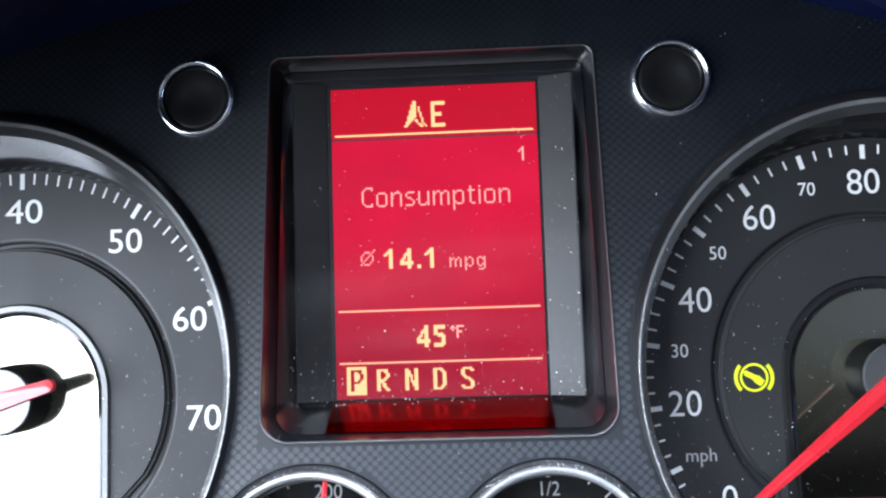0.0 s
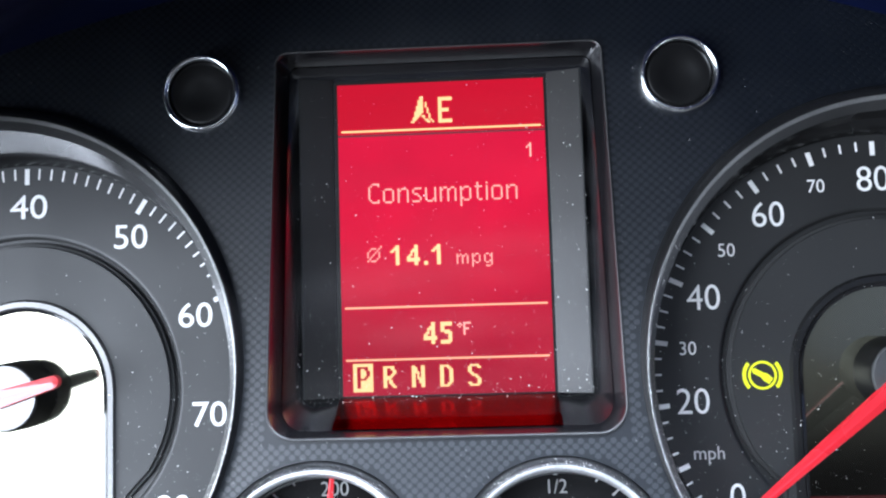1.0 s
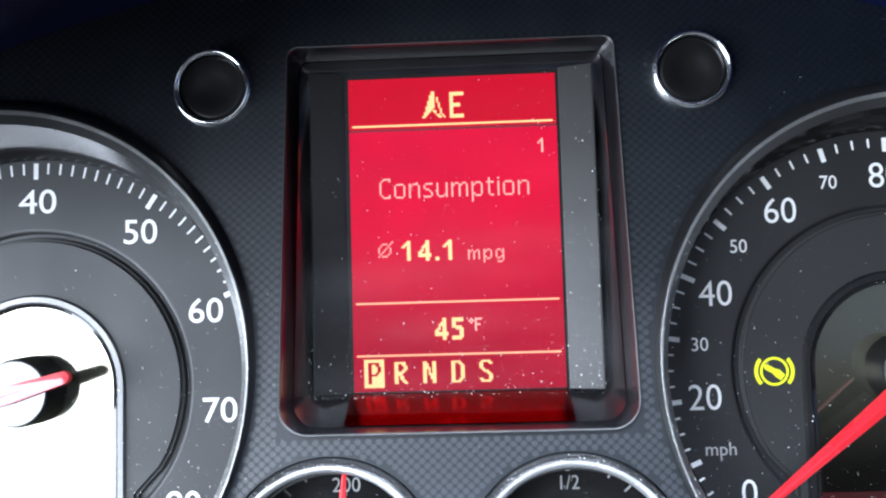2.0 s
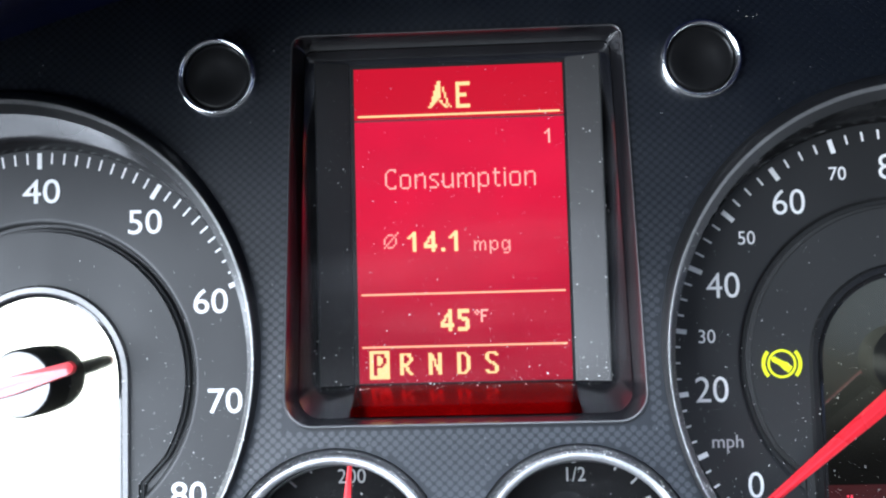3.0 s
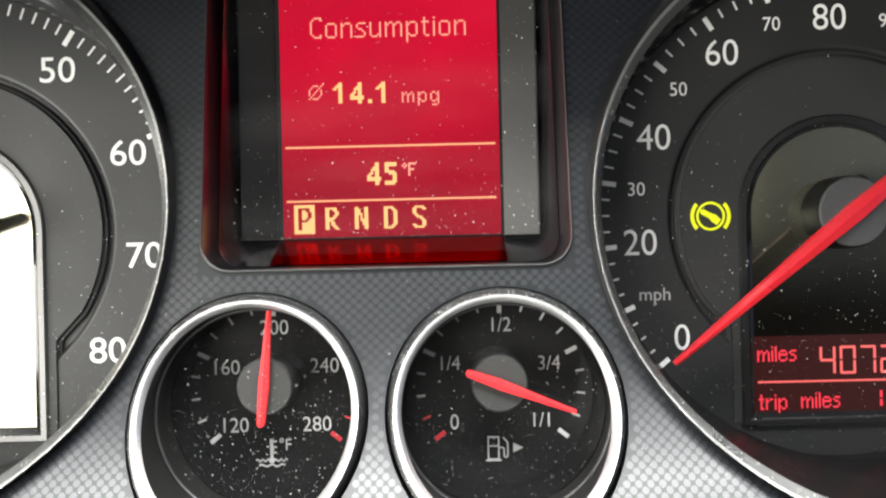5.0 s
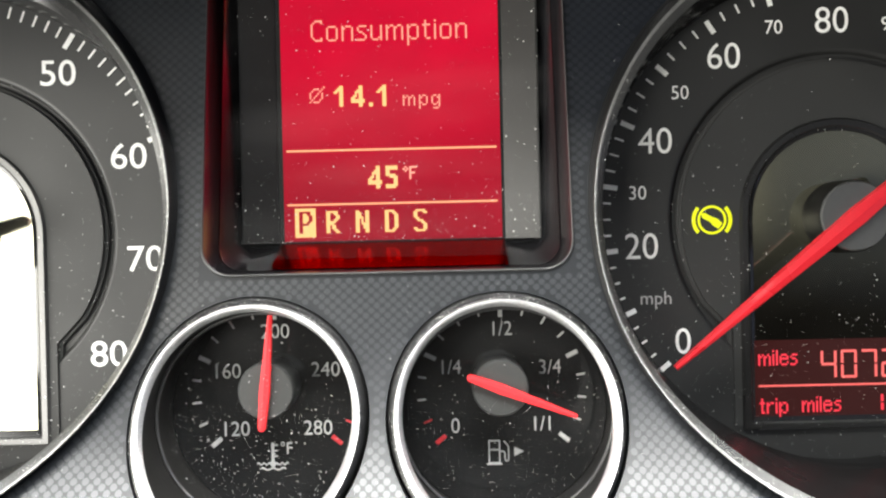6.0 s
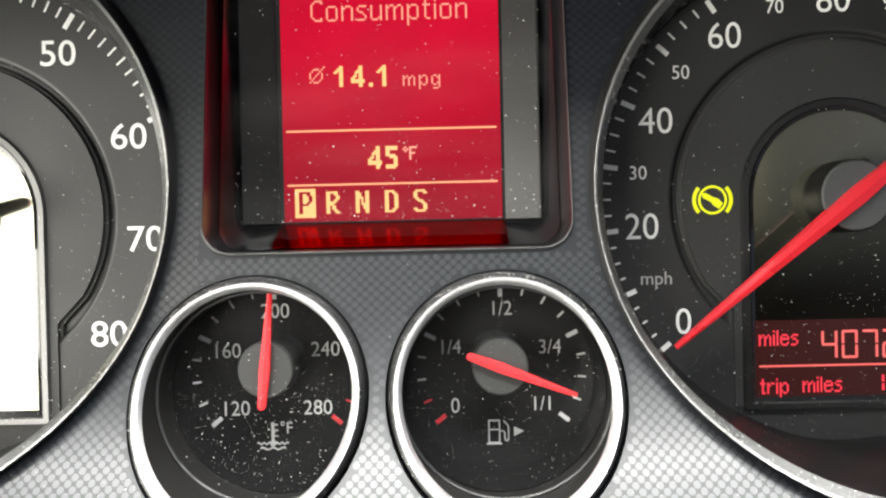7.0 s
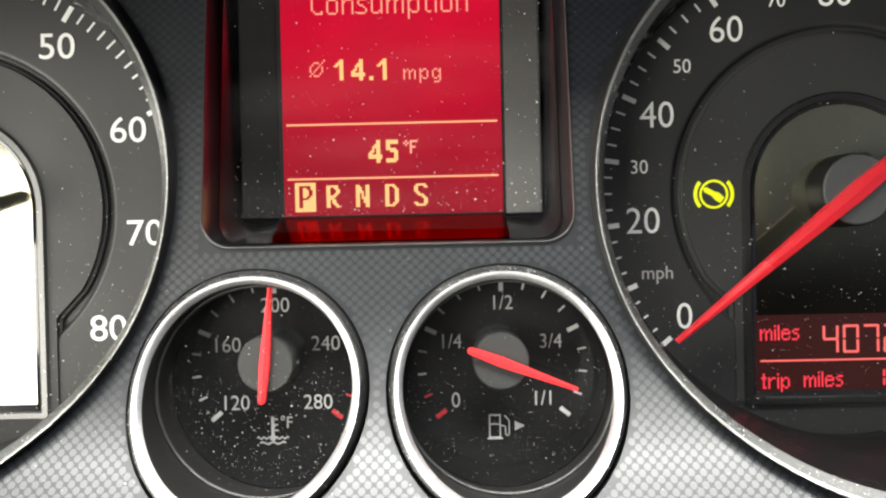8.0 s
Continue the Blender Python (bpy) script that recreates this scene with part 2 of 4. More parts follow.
NEEDLE_BACK = material("black_needle_underside", (0.01, 0.01, 0.01), 0.6)


# ---- geometry helpers ----
def mesh_of(name, verts, faces, mat, smooth=False):
    me = bpy.data.meshes.new(name)
    me.from_pydata(verts, [], faces)
    me.materials.append(mat)
    if smooth:
        me.shade_smooth()
    me.update()
    return me


def thing(name, where, label, category, group="", kind=""):
    ob = new(name)
    ob.empty_display_size = 0.01
    ob.matrix_basis = Matrix.Translation(where)
    return tagged(ob, label, category, group, kind)


def root_of(ob):
    m = ob.matrix_basis.copy()
    return root_of(ob.parent) @ ob.matrix_parent_inverse @ m if ob.parent else m


def part(name, me, parent, label="", m=None):
    """Links mesh data, given in world metres, as one part under a thing or part."""
    ob = new(name, me)
    ob.parent = parent
    ob.matrix_parent_inverse = root_of(parent).inverted()
    if m is not None:
        ob.matrix_basis = m
    return tagged(ob, label)


def from_bm(name, bm, mat, smooth=False):
    me = bpy.data.meshes.new(name)
    bm.normal_update()
    bm.to_mesh(me)
    bm.free()
    me.materials.append(mat)
    if smooth:
        me.shade_smooth()
    return me


def loft(name, rings, mat, smooth=True, closed=True, cap=False):
    """Skin over rings of equally many points."""
    n = len(rings[0])
    verts = [p for r in rings for p in r]
    faces = []
    for i in range(len(rings) - 1):
        for j in range(n if closed else n - 1):
            k = (j + 1) % n
            faces.append((i * n + j, i * n + k, (i + 1) * n + k, (i + 1) * n + j))
    if cap:
        faces.append(tuple((len(rings) - 1) * n + j for j in range(n)))
    return mesh_of(name, verts, faces, mat, smooth)


def circle(cx, cz, r, y, n=128):
    """y: a number, or a function of z."""
    out = []
    for i in range(n):
        a = 2 * math.pi * i / n
        x, z = cx + r * math.sin(a), cz + r * math.cos(a)
        out.append((x, y(z) if callable(y) else y, z))
    return out


def rounded(x0, x1, z0, z1, r_low, r_top, y, per=10):
    out = []
    for cx, cz, r, a0 in ((x1 - r_top, z1 - r_top, r_top, 0), (x1 - r_low, z0 + r_low, r_low, 90),
                          (x0 + r_low, z0 + r_low, r_low, 180), (x0 + r_top, z1 - r_top, r_top, 270)):
        for i in range(per + 1):
            a = radians(a0 + 90 * i / per)
            x, z = cx + r * math.sin(a), cz + r * math.cos(a)
            out.append((x, y(z) if callable(y) else y, z))
    # extra points along the straight sides
    full = []
    for i, p in enumerate(out):
        q = out[(i + 1) % len(out)]
        full.append(p)
        if (i + 1) % (per + 1) == 0:
            for k in range(1, 12):
                f = k / 12
                x, z = p[0] + (q[0] - p[0]) * f, p[2] + (q[2] - p[2]) * f
                full.append((x, y(z) if callable(y) else y, z))
    return full


def prism(name, outline, y0, y1, mat, bevel=0.0, segments=2):
    """A plate from an outline of (x, z) in order, from y0 (back) to y1 (front)."""
    bm = bmesh.new()
    f = bm.faces.new([bm.verts.new((x, y0, z)) for x, z in outline])
    up = bmesh.ops.extrude_face_region(bm, geom=[f])["geom"]
    top = [v for v in up if isinstance(v, bmesh.types.BMVert)]
    for v in top:
        v.co.y = y1
    bmesh.ops.recalc_face_normals(bm, faces=bm.faces)
    if bevel:
        edges = [e for e in bm.edges if all(v in top for v in e.verts)]
        for face in bmesh.ops.bevel(bm, geom=edges, offset=bevel, segments=segments, affect="EDGES")["faces"]:
            face.smooth = segments > 2
    return from_bm(name, bm, mat)


def box(name, x0, x1, y0, y1, z0, z1, mat):
    return prism(name, [(x0, z0), (x1, z0), (x1, z1), (x0, z1)], y1, y0, mat)


def writing(name, text, x, z, y, height, mat, width=1.0, bold=0.0, align="CENTER", span=0.0):
    """Lettering in the built-in font, flat on a face that looks to -y, centred on x, z."""
    cu = bpy.data.curves.new(name, "FONT")
    cu.body, cu.align_x, cu.align_y = text, align, "CENTER"
    cu.size = height / 0.73
    cu.offset = bold * height
    cu.extrude, cu.resolution_u = 0.00003, 4
    ob = bpy.data.objects.new(name, cu)
    scene.collection.objects.link(ob)
    bpy.context.view_layer.update()
    me = bpy.data.meshes.new_from_object(ob.evaluated_get(bpy.context.evaluated_depsgraph_get()))
    bpy.data.objects.remove(ob)
    bpy.data.curves.remove(cu)
    co = np.empty(len(me.vertices) * 3)
    me.vertices.foreach_get("co", co)
    co = co.reshape(-1, 3)
    lo, hi = co[:, :2].min(0), co[:, :2].max(0)
    mid = (lo + hi) / 2
    k = height / (hi[1] - lo[1]) if not any(c in "pgy/" for c in text) else 1.0
    if span:
        width = span / ((hi[0] - lo[0]) * k)
    out = np.empty_like(co)
    out[:, 0] = x + (co[:, 0] - (mid[0] if align == "CENTER" else lo[0])) * k * width
    out[:, 1] = y - co[:, 2]
    out[:, 2] = z + (co[:, 1] - mid[1]) * k
    me.vertices.foreach_set("co", out.ravel())
    me.materials.clear()
    me.materials.append(mat)
    bm = bmesh.new()
    bm.from_mesh(me)
    bmesh.ops.remove_doubles(bm, verts=bm.verts, dist=0.000002)
    bm.to_mesh(me)
    bm.free()
    me.update()
    return me


# ---- bezel surface: nearly flat above, sloping towards the driver below ----
def bezel_y(z):
    if z > -0.018:
        return -0.0135 + 0.15 * z
    if z > -0.0493:
        d = -0.018 - z
        return -0.0162 - 0.15 * d - 0.5 * 15.0 * d * d
    return -0.028247 - 0.62 * (-0.0493 - z)


DX = 0.0983            # dial axes at x = -DX and +DX, z = 0
FUEL, TEMP = (0.0232, -0.0355), (-0.0254, -0.0349)            # scale centres
FUEL_HUB, TEMP_HUB = (0.0225, -0.0338), (-0.0258, -0.0334)    # needle axes, raised
BUTTON = (0.0546, 0.0682)


def ledge_fall(z):
    """How much the ledge inside a large ring falls: most at the flanks, little at the top."""
    u = z + 0.010
    return max(0.3, 1 - (u / 0.05) ** 2) if u < 0 else max(0.05, 1 - (u / 0.035) ** 2)


RING = {1: (0.1029, 0.0024, 0.0618), -1: (-0.1061, 0.0042, 0.0632)}     # outer edge of each large ring: x, z, radius


def ring_loop(s, w):
    """Centre, radius and depth of a loop of a large dial's ring: outer edge 0, crest 1, foot of the inner ledge 2."""
    x, z0, r = RING[s]
    if w <= 1:
        return x - s * 0.0011 * w, z0 - 0.0015 * w, r - 0.0020 * w, lambda z: bezel_y(z) + 0.0005 - 0.0035 * math.sin(math.pi / 2 * w) ** 0.7
    v, low = min(1, (w - 1) / 0.42), max(0, (w - 1.42) / 0.58)
    x, z0, r = x - s * (0.0011 + 0.0014 * v), z0 - 0.0015 - 0.0002 * v, r - 0.0020 - 0.0030 * v
    x, z0, r = x + (s * 0.0990 - x) * low, z0 + (0.0020 - z0) * low, r + (0.0540 - r) * low
    return x, z0, r, lambda z: (bezel_y(z) - 0.003 + 0.0017 * ledge_fall(z) * v ** 1.2) * (1 - low) + max(-0.0085, bezel_y(z) - 0.0004) * low


# instrument panel plate with openings
def bezel_plate():
    def edge_loop(bm, pts):
        vs = [bm.verts.new((p[0], 0, p[2])) for p in pts]
        return [bm.edges.new((vs[i], vs[(i + 1) % len(vs)])) for i in range(len(vs))]
    bm = bmesh.new()
    edges = edge_loop(bm, [(-0.2, 0, -0.1), (0.2, 0, -0.1), (0.2, 0, 0.125), (-0.2, 0, 0.125)])
    edges += edge_loop(bm, rounded(-0.0378, 0.0378, -0.0094, 0.0775, 0.0060, 0.0026, 0))
    for s in (-1, 1):
        edges += edge_loop(bm, circle(RING[s][0], RING[s][1], RING[s][2] - 0.0002, 0, 96))
        edges += edge_loop(bm, circle(s * BUTTON[0], BUTTON[1], 0.0082, 0, 48))
    for cx in (0.0230, -0.0270):
        edges += edge_loop(bm, circle(cx, -0.0372, 0.0235, 0, 64))
    bmesh.ops.triangle_fill(bm, edges=edges, use_beauty=True)
    for k in range(-48, 63):
        z = k * 0.002
        bmesh.ops.bisect_plane(bm, geom=bm.verts[:] + bm.edges[:] + bm.faces[:], plane_co=(0, 0, z), plane_no=(0, 0, 1), dist=1e-6)
    for v in bm.verts:
        v.co.y = bezel_y(v.co.z)
    bmesh.ops.recalc_face_normals(bm, faces=bm.faces)
    if sum(f.normal.y for f in bm.faces) > 0:
        bmesh.ops.reverse_faces(bm, faces=bm.faces)
    back = bmesh.ops.extrude_face_region(bm, geom=bm.faces[:])["geom"]
    for v in back:
        if isinstance(v, bmesh.types.BMVert):
            v.co.y += 0.002
    for e in bm.edges:
        e.smooth = len(e.link_faces) == 2 and e.calc_face_angle(0) < 0.5
    return from_bm("panel_plate", bm, GROUND, True)


panel = thing("instrument_panel", (0, 0.02, -0.1), "dark woven-pattern plastic instrument panel around the gauges", "instrument panel", kind="structure")
part("panel_plate", bezel_plate(), panel)


def on_panel(x, z, margin):
    """Whether a point lies on the plate, clear of its openings."""
    if abs(x) < 0.0380 + margin and -0.0100 - margin < z < 0.0780 + margin:
        return False
    if any(math.hypot(x - c[0], z - c[1]) < c[2] + margin for c in RING.values()):
        return False
    if any(math.hypot(x - c, z + 0.0372) < 0.0235 + margin for c in (0.0230, -0.0270)):
        return False
    return not any(math.hypot(x - s * BUTTON[0], z - BUTTON[1]) < 0.0092 + margin for s in (-1, 1))


def panel_dots():
    """Low round studs in staggered rows over the whole panel."""
    sides = 8
    spin = [(math.cos(2 * math.pi * k / sides), math.sin(2 * math.pi * k / sides)) for k in range(sides)]
    v, fc = [], []
    for j in range(-86, 104):
        for i in range(-154, 155):
            x, z = i * 0.00111, j * 0.00100
            if (i + j) % 2 or not on_panel(x, z, 0.0007):
                continue
            k = len(v)
            for r, h in ((0.00070, -0.00002), (0.00069, 0.00003)):
                v += [(x + r * c, bezel_y(z + 0.93 * r * d) - h, z + 0.93 * r * d) for c, d in spin]
            fc += [(k + m, k + (m + 1) % sides, k + sides + (m + 1) % sides, k + sides + m) for m in range(sides)]
            fc.append(tuple(range(k + sides, k + 2 * sides)))
    return mesh_of("stud_pattern", v, fc, WEAVE)


tagged(part("stud_pattern", panel_dots(), panel, "fine pattern of staggered round studs"), kind="stuff")
part("backing", box("backing", -0.2, 0.2, 0.012, 0.016, -0.1, 0.125, GLOSS), panel)


def arch(x):
    return 0.0996 - 1.67 * x * x


def front_arch(x):
    """Lower edge of the hood's mouth: unseen, hung low at both sides to shade the dials."""
    return max(0.036, min(0.083, 0.094 - 6.0 * x * x))


def hood():
    rows = []
    xs = np.linspace(-0.235, 0.235, 95)
    for y, f, lift in ((0.004, 0.0, 0.0), (-0.010, 0.06, 0.0), (-0.022, 0.2, 0.0), (-0.034, 0.4, 0.0), (-0.046, 0.65, 0.0), (-0.058, 0.9, 0.0), (-0.064, 1.0, 0.0005), (-0.067, 1.0, 0.003), (-0.064, 1.0, 0.006), (-0.03, 0.5, 0.012), (0.03, 0.0, 0.016)):
        rows.append([(x, y, arch(x) * (1 - f) + min(front_arch(x), arch(x) + 0.02) * f + lift) for x in xs])
    return loft("visor", rows, SOFT, closed=False)


visor = tagged(new("dashboard_hood", hood()), "soft black dashboard hood arching over the gauges", "dashboard hood", kind="structure")


# ---- dials ----
def needle_mesh(name, length, tail, wide, narrow, y0, thick, mat):
    """Pointing up (+z) from the axis at the origin; rounded tail, ridged front."""
    pts = [(-narrow / 2, length), (narrow / 2, length), (wide / 2, 0.0)]
    for i in range(7):
        a = math.pi * i / 6
        pts.append((wide * 0.36 * math.cos(a), -tail + wide * 0.3 - wide * 0.36 * math.sin(a)))
    pts.append((-wide / 2, 0.0))
    n = len(pts)
    verts = [(x, y0, z) for x, z in pts] + [(x * 0.9, y0 - thick * 0.88, z) for x, z in pts]
    verts += [(0, y0 - thick, length), (0, y0 - thick, -tail + wide * 0.3)]
    faces = [tuple(range(n))]
    faces += [(i, (i + 1) % n, n + (i + 1) % n, n + i) for i in range(n)]
    a, b = 2 * n, 2 * n + 1
    faces += [(n, n + 1, a), (n + 1, n + 2, b, a), (n + n - 1, n, a, b)]
    faces += [(n + i, n + i + 1, b) for i in range(2, n - 1)]
    me = mesh_of(name, verts, faces, mat)
    bm = bmesh.new()
    bm.from_mesh(me)
    bmesh.ops.recalc_face_normals(bm, faces=bm.faces)
    bm.to_mesh(me)
    bm.free()
    me.materials.append(NEEDLE_BACK)
    me.polygons[0].material_index = 1
    return me


def tick_mesh(name, r_in, r_out, width, mat):
    w = width / 2
    return prism(name, [(-w, r_in), (w, r_in), (w, r_out), (-w, r_out)], 0.00005, -0.00008, mat)


def turn(cx, cz, degrees, y=0.0):
    """Clockwise from the top, as seen by the driver."""
    return Matrix.Translation((cx, y, cz)) @ Matrix.Rotation(radians(degrees), 4, "Y")


def plate_outline(cx, r, half, low, bottom, n=60):
    """Inner dial plate: a disc with a narrower foot below."""
    a_end = 122
    out = []
    for i in range(n + 1):
        a = radians(-a_end + 2 * a_end * i / n)
        out.append((cx + r * math.sin(a), r * math.cos(a)))
    out += [(cx + half, low), (cx + half, bottom), (cx - half, bottom), (cx - half, low)]
    return out


def tomb_outline(cx, half, top, bottom, n=32):
    out = [(cx + half * math.cos(math.pi * i / n), top - half + half * math.sin(math.pi * i / n)) for i in range(n + 1)]
    return out + [(cx - half, bottom), (cx + half, bottom)]


def big_dial(s, name, label, per_unit, middle, step, major_every, top, r_out, r_in, minor_len):
    cx = s * DX
    t = thing(name, (cx, 0.0, -0.06), label, "gauge", "large dials")
    # black outer flank, bright crest, inner ledge and wall
    def lap(w):
        return circle(*ring_loop(s, w))
    part("flank", loft("flank", [lap(0.90 * k / 8) for k in range(9)], FLANK), t, "black outer flank of the ring")
    part("ring", loft("ring", [lap(0.90 + 0.20 * k / 6) for k in range(7)], CREST), t, "rounded satin metal ring, dusty along its edge")
    part("ledge", loft("ledge", [lap(1.10 + 0.32 * k / 8) for k in range(9)], LEDGE), t, "dusty grey ledge inside the ring")
    wall = [lap(1.42 + 0.58 * k / 9) for k in range(10)] + [circle(cx, 0.001, 0.0537, lambda z: max(-0.0080, bezel_y(z) + 0.0004)), circle(cx, 0, 0.0535, 0.0004)]
    part("inner_wall", loft("inner_wall", wall, WALL), t, "satin charcoal inner wall")
    face = [circle(cx, 0, 0.0537, 0.0), circle(cx, 0, 0.0375, 0.0)] + [circle(cx, 0, 0.0374 - 0.0011 * math.sin(k * math.pi / 12), 0.0012 * (1 - math.cos(k * math.pi / 12))) for k in range(7)] + [circle(cx, 0, 0.0358, 0.0013), circle(cx, 0, 0.0150, 0.0013)]
    part("dial_face", loft("dial_face", face, DIAL, cap=True), t, "matt charcoal dial face")
    # raised inner plate with a groove round it, and the display window
    plate = prism("inner_plate", plate_outline(cx, 0.0352, 0.0243, -0.0245, -0.0465), 0.0012, -0.0004, PLATE, 0.0009, 6)
    part("inner_plate", plate, t)
    rims = [(0.0217, 0.0219, -0.0465, -0.0004), (0.0212, 0.0214, -0.0462, -0.0011), (0.0200, 0.0202, -0.0450, -0.0011), (0.0196, 0.0198, -0.0446, -0.0008)]
    part("window_rim", loft("window_rim", [[(x, y, z) for x, z in tomb_outline(cx, h, tp, bt)] for h, tp, bt, y in rims], RIM if s < 0 else SHADED_RIM, smooth=False), t, "raised rim around the small display")
    inner = [(0.0196, 0.0198, -0.0446, -0.0009), (0.0188, 0.0190, -0.0432, -0.0006)]
    part("window_step", loft("window_step", [[(x, y, z) for x, z in tomb_outline(cx, h, tp, bt)] for h, tp, bt, y in inner], GLOSS, smooth=False), t)
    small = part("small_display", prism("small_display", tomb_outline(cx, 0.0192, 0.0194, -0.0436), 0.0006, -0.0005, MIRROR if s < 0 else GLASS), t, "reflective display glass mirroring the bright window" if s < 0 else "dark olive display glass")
    # hub and needle
    part("hub", loft("hub", [circle(cx, 0, 0.0079, -0.0004, 48), circle(cx, 0, 0.0077, -0.0070, 48), circle(cx, 0, 0.0074, -0.0078, 48)], HUB_SIDE), t)
    part("hub_cap", loft("hub_cap", [circle(cx, 0, 0.0074, -0.0078, 48), circle(cx, 0, 0.0071, -0.0083, 48), circle(cx, 0, 0.002, -0.0083, 48)], HUB, smooth=False, cap=True), t, "round grey plastic hub cap")
    # scale
    major, minor = tick_mesh("major_tick", r_in, r_out, 0.00108, INK), tick_mesh("minor_tick", r_out - minor_len, r_out, 0.00042, INK)
    count = int(round(top / step))
    for i in range(count + 1):
        v = i * step
        big = i % major_every == 0
        part("major_tick" if big else "minor_tick", major if big else minor, t, "", turn(cx, 0, (v - middle) * per_unit))
    return t, small


tach, tach_display = big_dial(-1, "tachometer", "round charcoal tachometer with white numerals and red needle", 3.27, 40, 1, 10, 80, 0.0529, 0.0491, 0.0026)
speedo, speedo_display = big_dial(1, "speedometer", "round charcoal speedometer in mph with a red needle at zero", 1.6243, 80, 2.5, 4, 160, 0.0520, 0.0488, 0.0021)


def numeral(t, text, cx, r, degrees, height, mat=INK, wide=0.95):
    a = radians(degrees)
    part("numeral", writing("numeral", text, cx + r * math.sin(a), r * math.cos(a), -0.00008, height, mat, wide, 0.004 if t is tach else -0.004), t)


for v, a in ((30, -34.8), (40, 0.6), (50, 34.8), (60, 66.9), (70, 97.4), (80, 127.4)):
    numeral(tach, str(v), -DX, 0.0438, a, 0.0057, INK, 1.15 if v == 40 else 1.06)
for v, a in ((20, -97.2), (40, -65.9), (60, -33.8), (80, -0.4), (100, 33.4)):
    numeral(speedo, str(v), DX, 0.0435, a, 0.0057)
numeral(speedo, "0", DX, 0.0435, -127.7, 0.0057)
for v, a in ((30, -81.7), (50, -50.2), (70, -17.2), (90, 16.5)):
    numeral(speedo, str(v), DX, 0.0442, a, 0.0030)
part("unit_label", writing("unit_label", "mph", DX - 0.0402, -0.0174, -0.00008, 0.0030, GREY_INK, 1.0), speedo)

part("needle", needle_mesh("tach_needle", 0.0497, 0.0136, 0.0042, 0.0010, -0.0087, 0.0016, NEEDLE), tach, "red needle near idle", turn(-DX, 0, -106))
part("needle", needle_mesh("speed_needle", 0.0497, 0.0136, 0.0042, 0.0010, -0.0080, 0.0016, NEEDLE), speedo, "red needle at zero", turn(DX, 0, -128.8))


# brake warning lamp: ring, two brackets and a slanted wedge
def band_mesh(name, cx, cz, r0, r1, a0, a1, y, mat, n=36):
    v, f = [], []
    for i in range(n + 1):
        a = radians(a0 + (a1 - a0) * i / n)
        v += [(cx + r0 * math.sin(a), y, cz + r0 * math.cos(a)), (cx + r1 * math.sin(a), y, cz + r1 * math.cos(a))]
    f = [(2 * i, 2 * i + 1, 2 * i + 3, 2 * i + 2) for i in range(n)]
    return mesh_of(name, v, f, mat)


WX, WZ, WY = 0.0706, 0.0, -0.0006
warn = part("warning_lamp", band_mesh("warning_ring", WX, WZ, 0.00265, 0.00318, 0, 360, WY, WARN), speedo, "lit yellow brake warning symbol")
for s in (90, 270):
    part("bracket", band_mesh("bracket", WX, WZ, 0.00362, 0.00445, s - 42, s + 42, WY, WARN), warn)
part("wedge", prism("wedge", [(WX - 0.0023, WZ + 0.0014), (WX - 0.0016, WZ + 0.0016), (WX + 0.0002, WZ + 0.0006), (WX + 0.0012, WZ + 0.0003), (WX + 0.0023, WZ - 0.0008),
                              (WX + 0.0014, WZ - 0.0020), (WX + 0.0002, WZ - 0.0012), (WX - 0.0004, WZ - 0.0004), (WX - 0.0021, WZ + 0.0005)], WY + 0.0001, WY, WARN), warn)

# odometer lines on the speedometer's small display
OY = -0.0007
part("odometer_screen", box("odometer_screen", 0.0788, 0.1168, OY + 0.00002, OY + 0.0002, -0.0437, -0.0268, ODO), speedo_display, "dark red backlit odometer field")
part("odometer_line", box("odometer_line", 0.0801, 0.1150, OY - 0.00005, OY + 0.0001, -0.03705, -0.03665, RED_DIGIT), speedo_display)

SEGMENTS = {"4": "fgbc", "0": "abcdef", "7": "abc", "2": "abged", "1": "bc"}


def segment_digit(ch, x, z, w, h, mat):
    """x, z: lower left corner."""
    t, g = 0.00056, 0.00018
    bars = {"a": (g, w - g, h - t, h), "d": (g, w - g, 0, t), "g": (g, w - g, h / 2 - t / 2, h / 2 + t / 2),
            "f": (0, t, h / 2 + g, h - g), "b": (w - t, w, h / 2 + g, h - g), "e": (0, t, g, h / 2 - g), "c": (w - t, w, g, h / 2 - g)}
    digit = None
    for k in SEGMENTS[ch]:
        a, b, c, d = bars[k]
        me = box("segment", x + a, x + b, OY, OY + 0.0001, z + c, z + d, mat)
        if digit is None:
            digit = part("digit", me, speedo, "lit red segment digit")
        else:
            part("segment", me, digit)


for i, ch in enumerate("4072"):
    segment_digit(ch, 0.0938 + i * 0.00443, -0.0354, 0.0035, 0.0062, RED_DIGIT)
segment_digit("1", 0.1048, -0.0428, 0.0026, 0.0038, RED_TEXT)


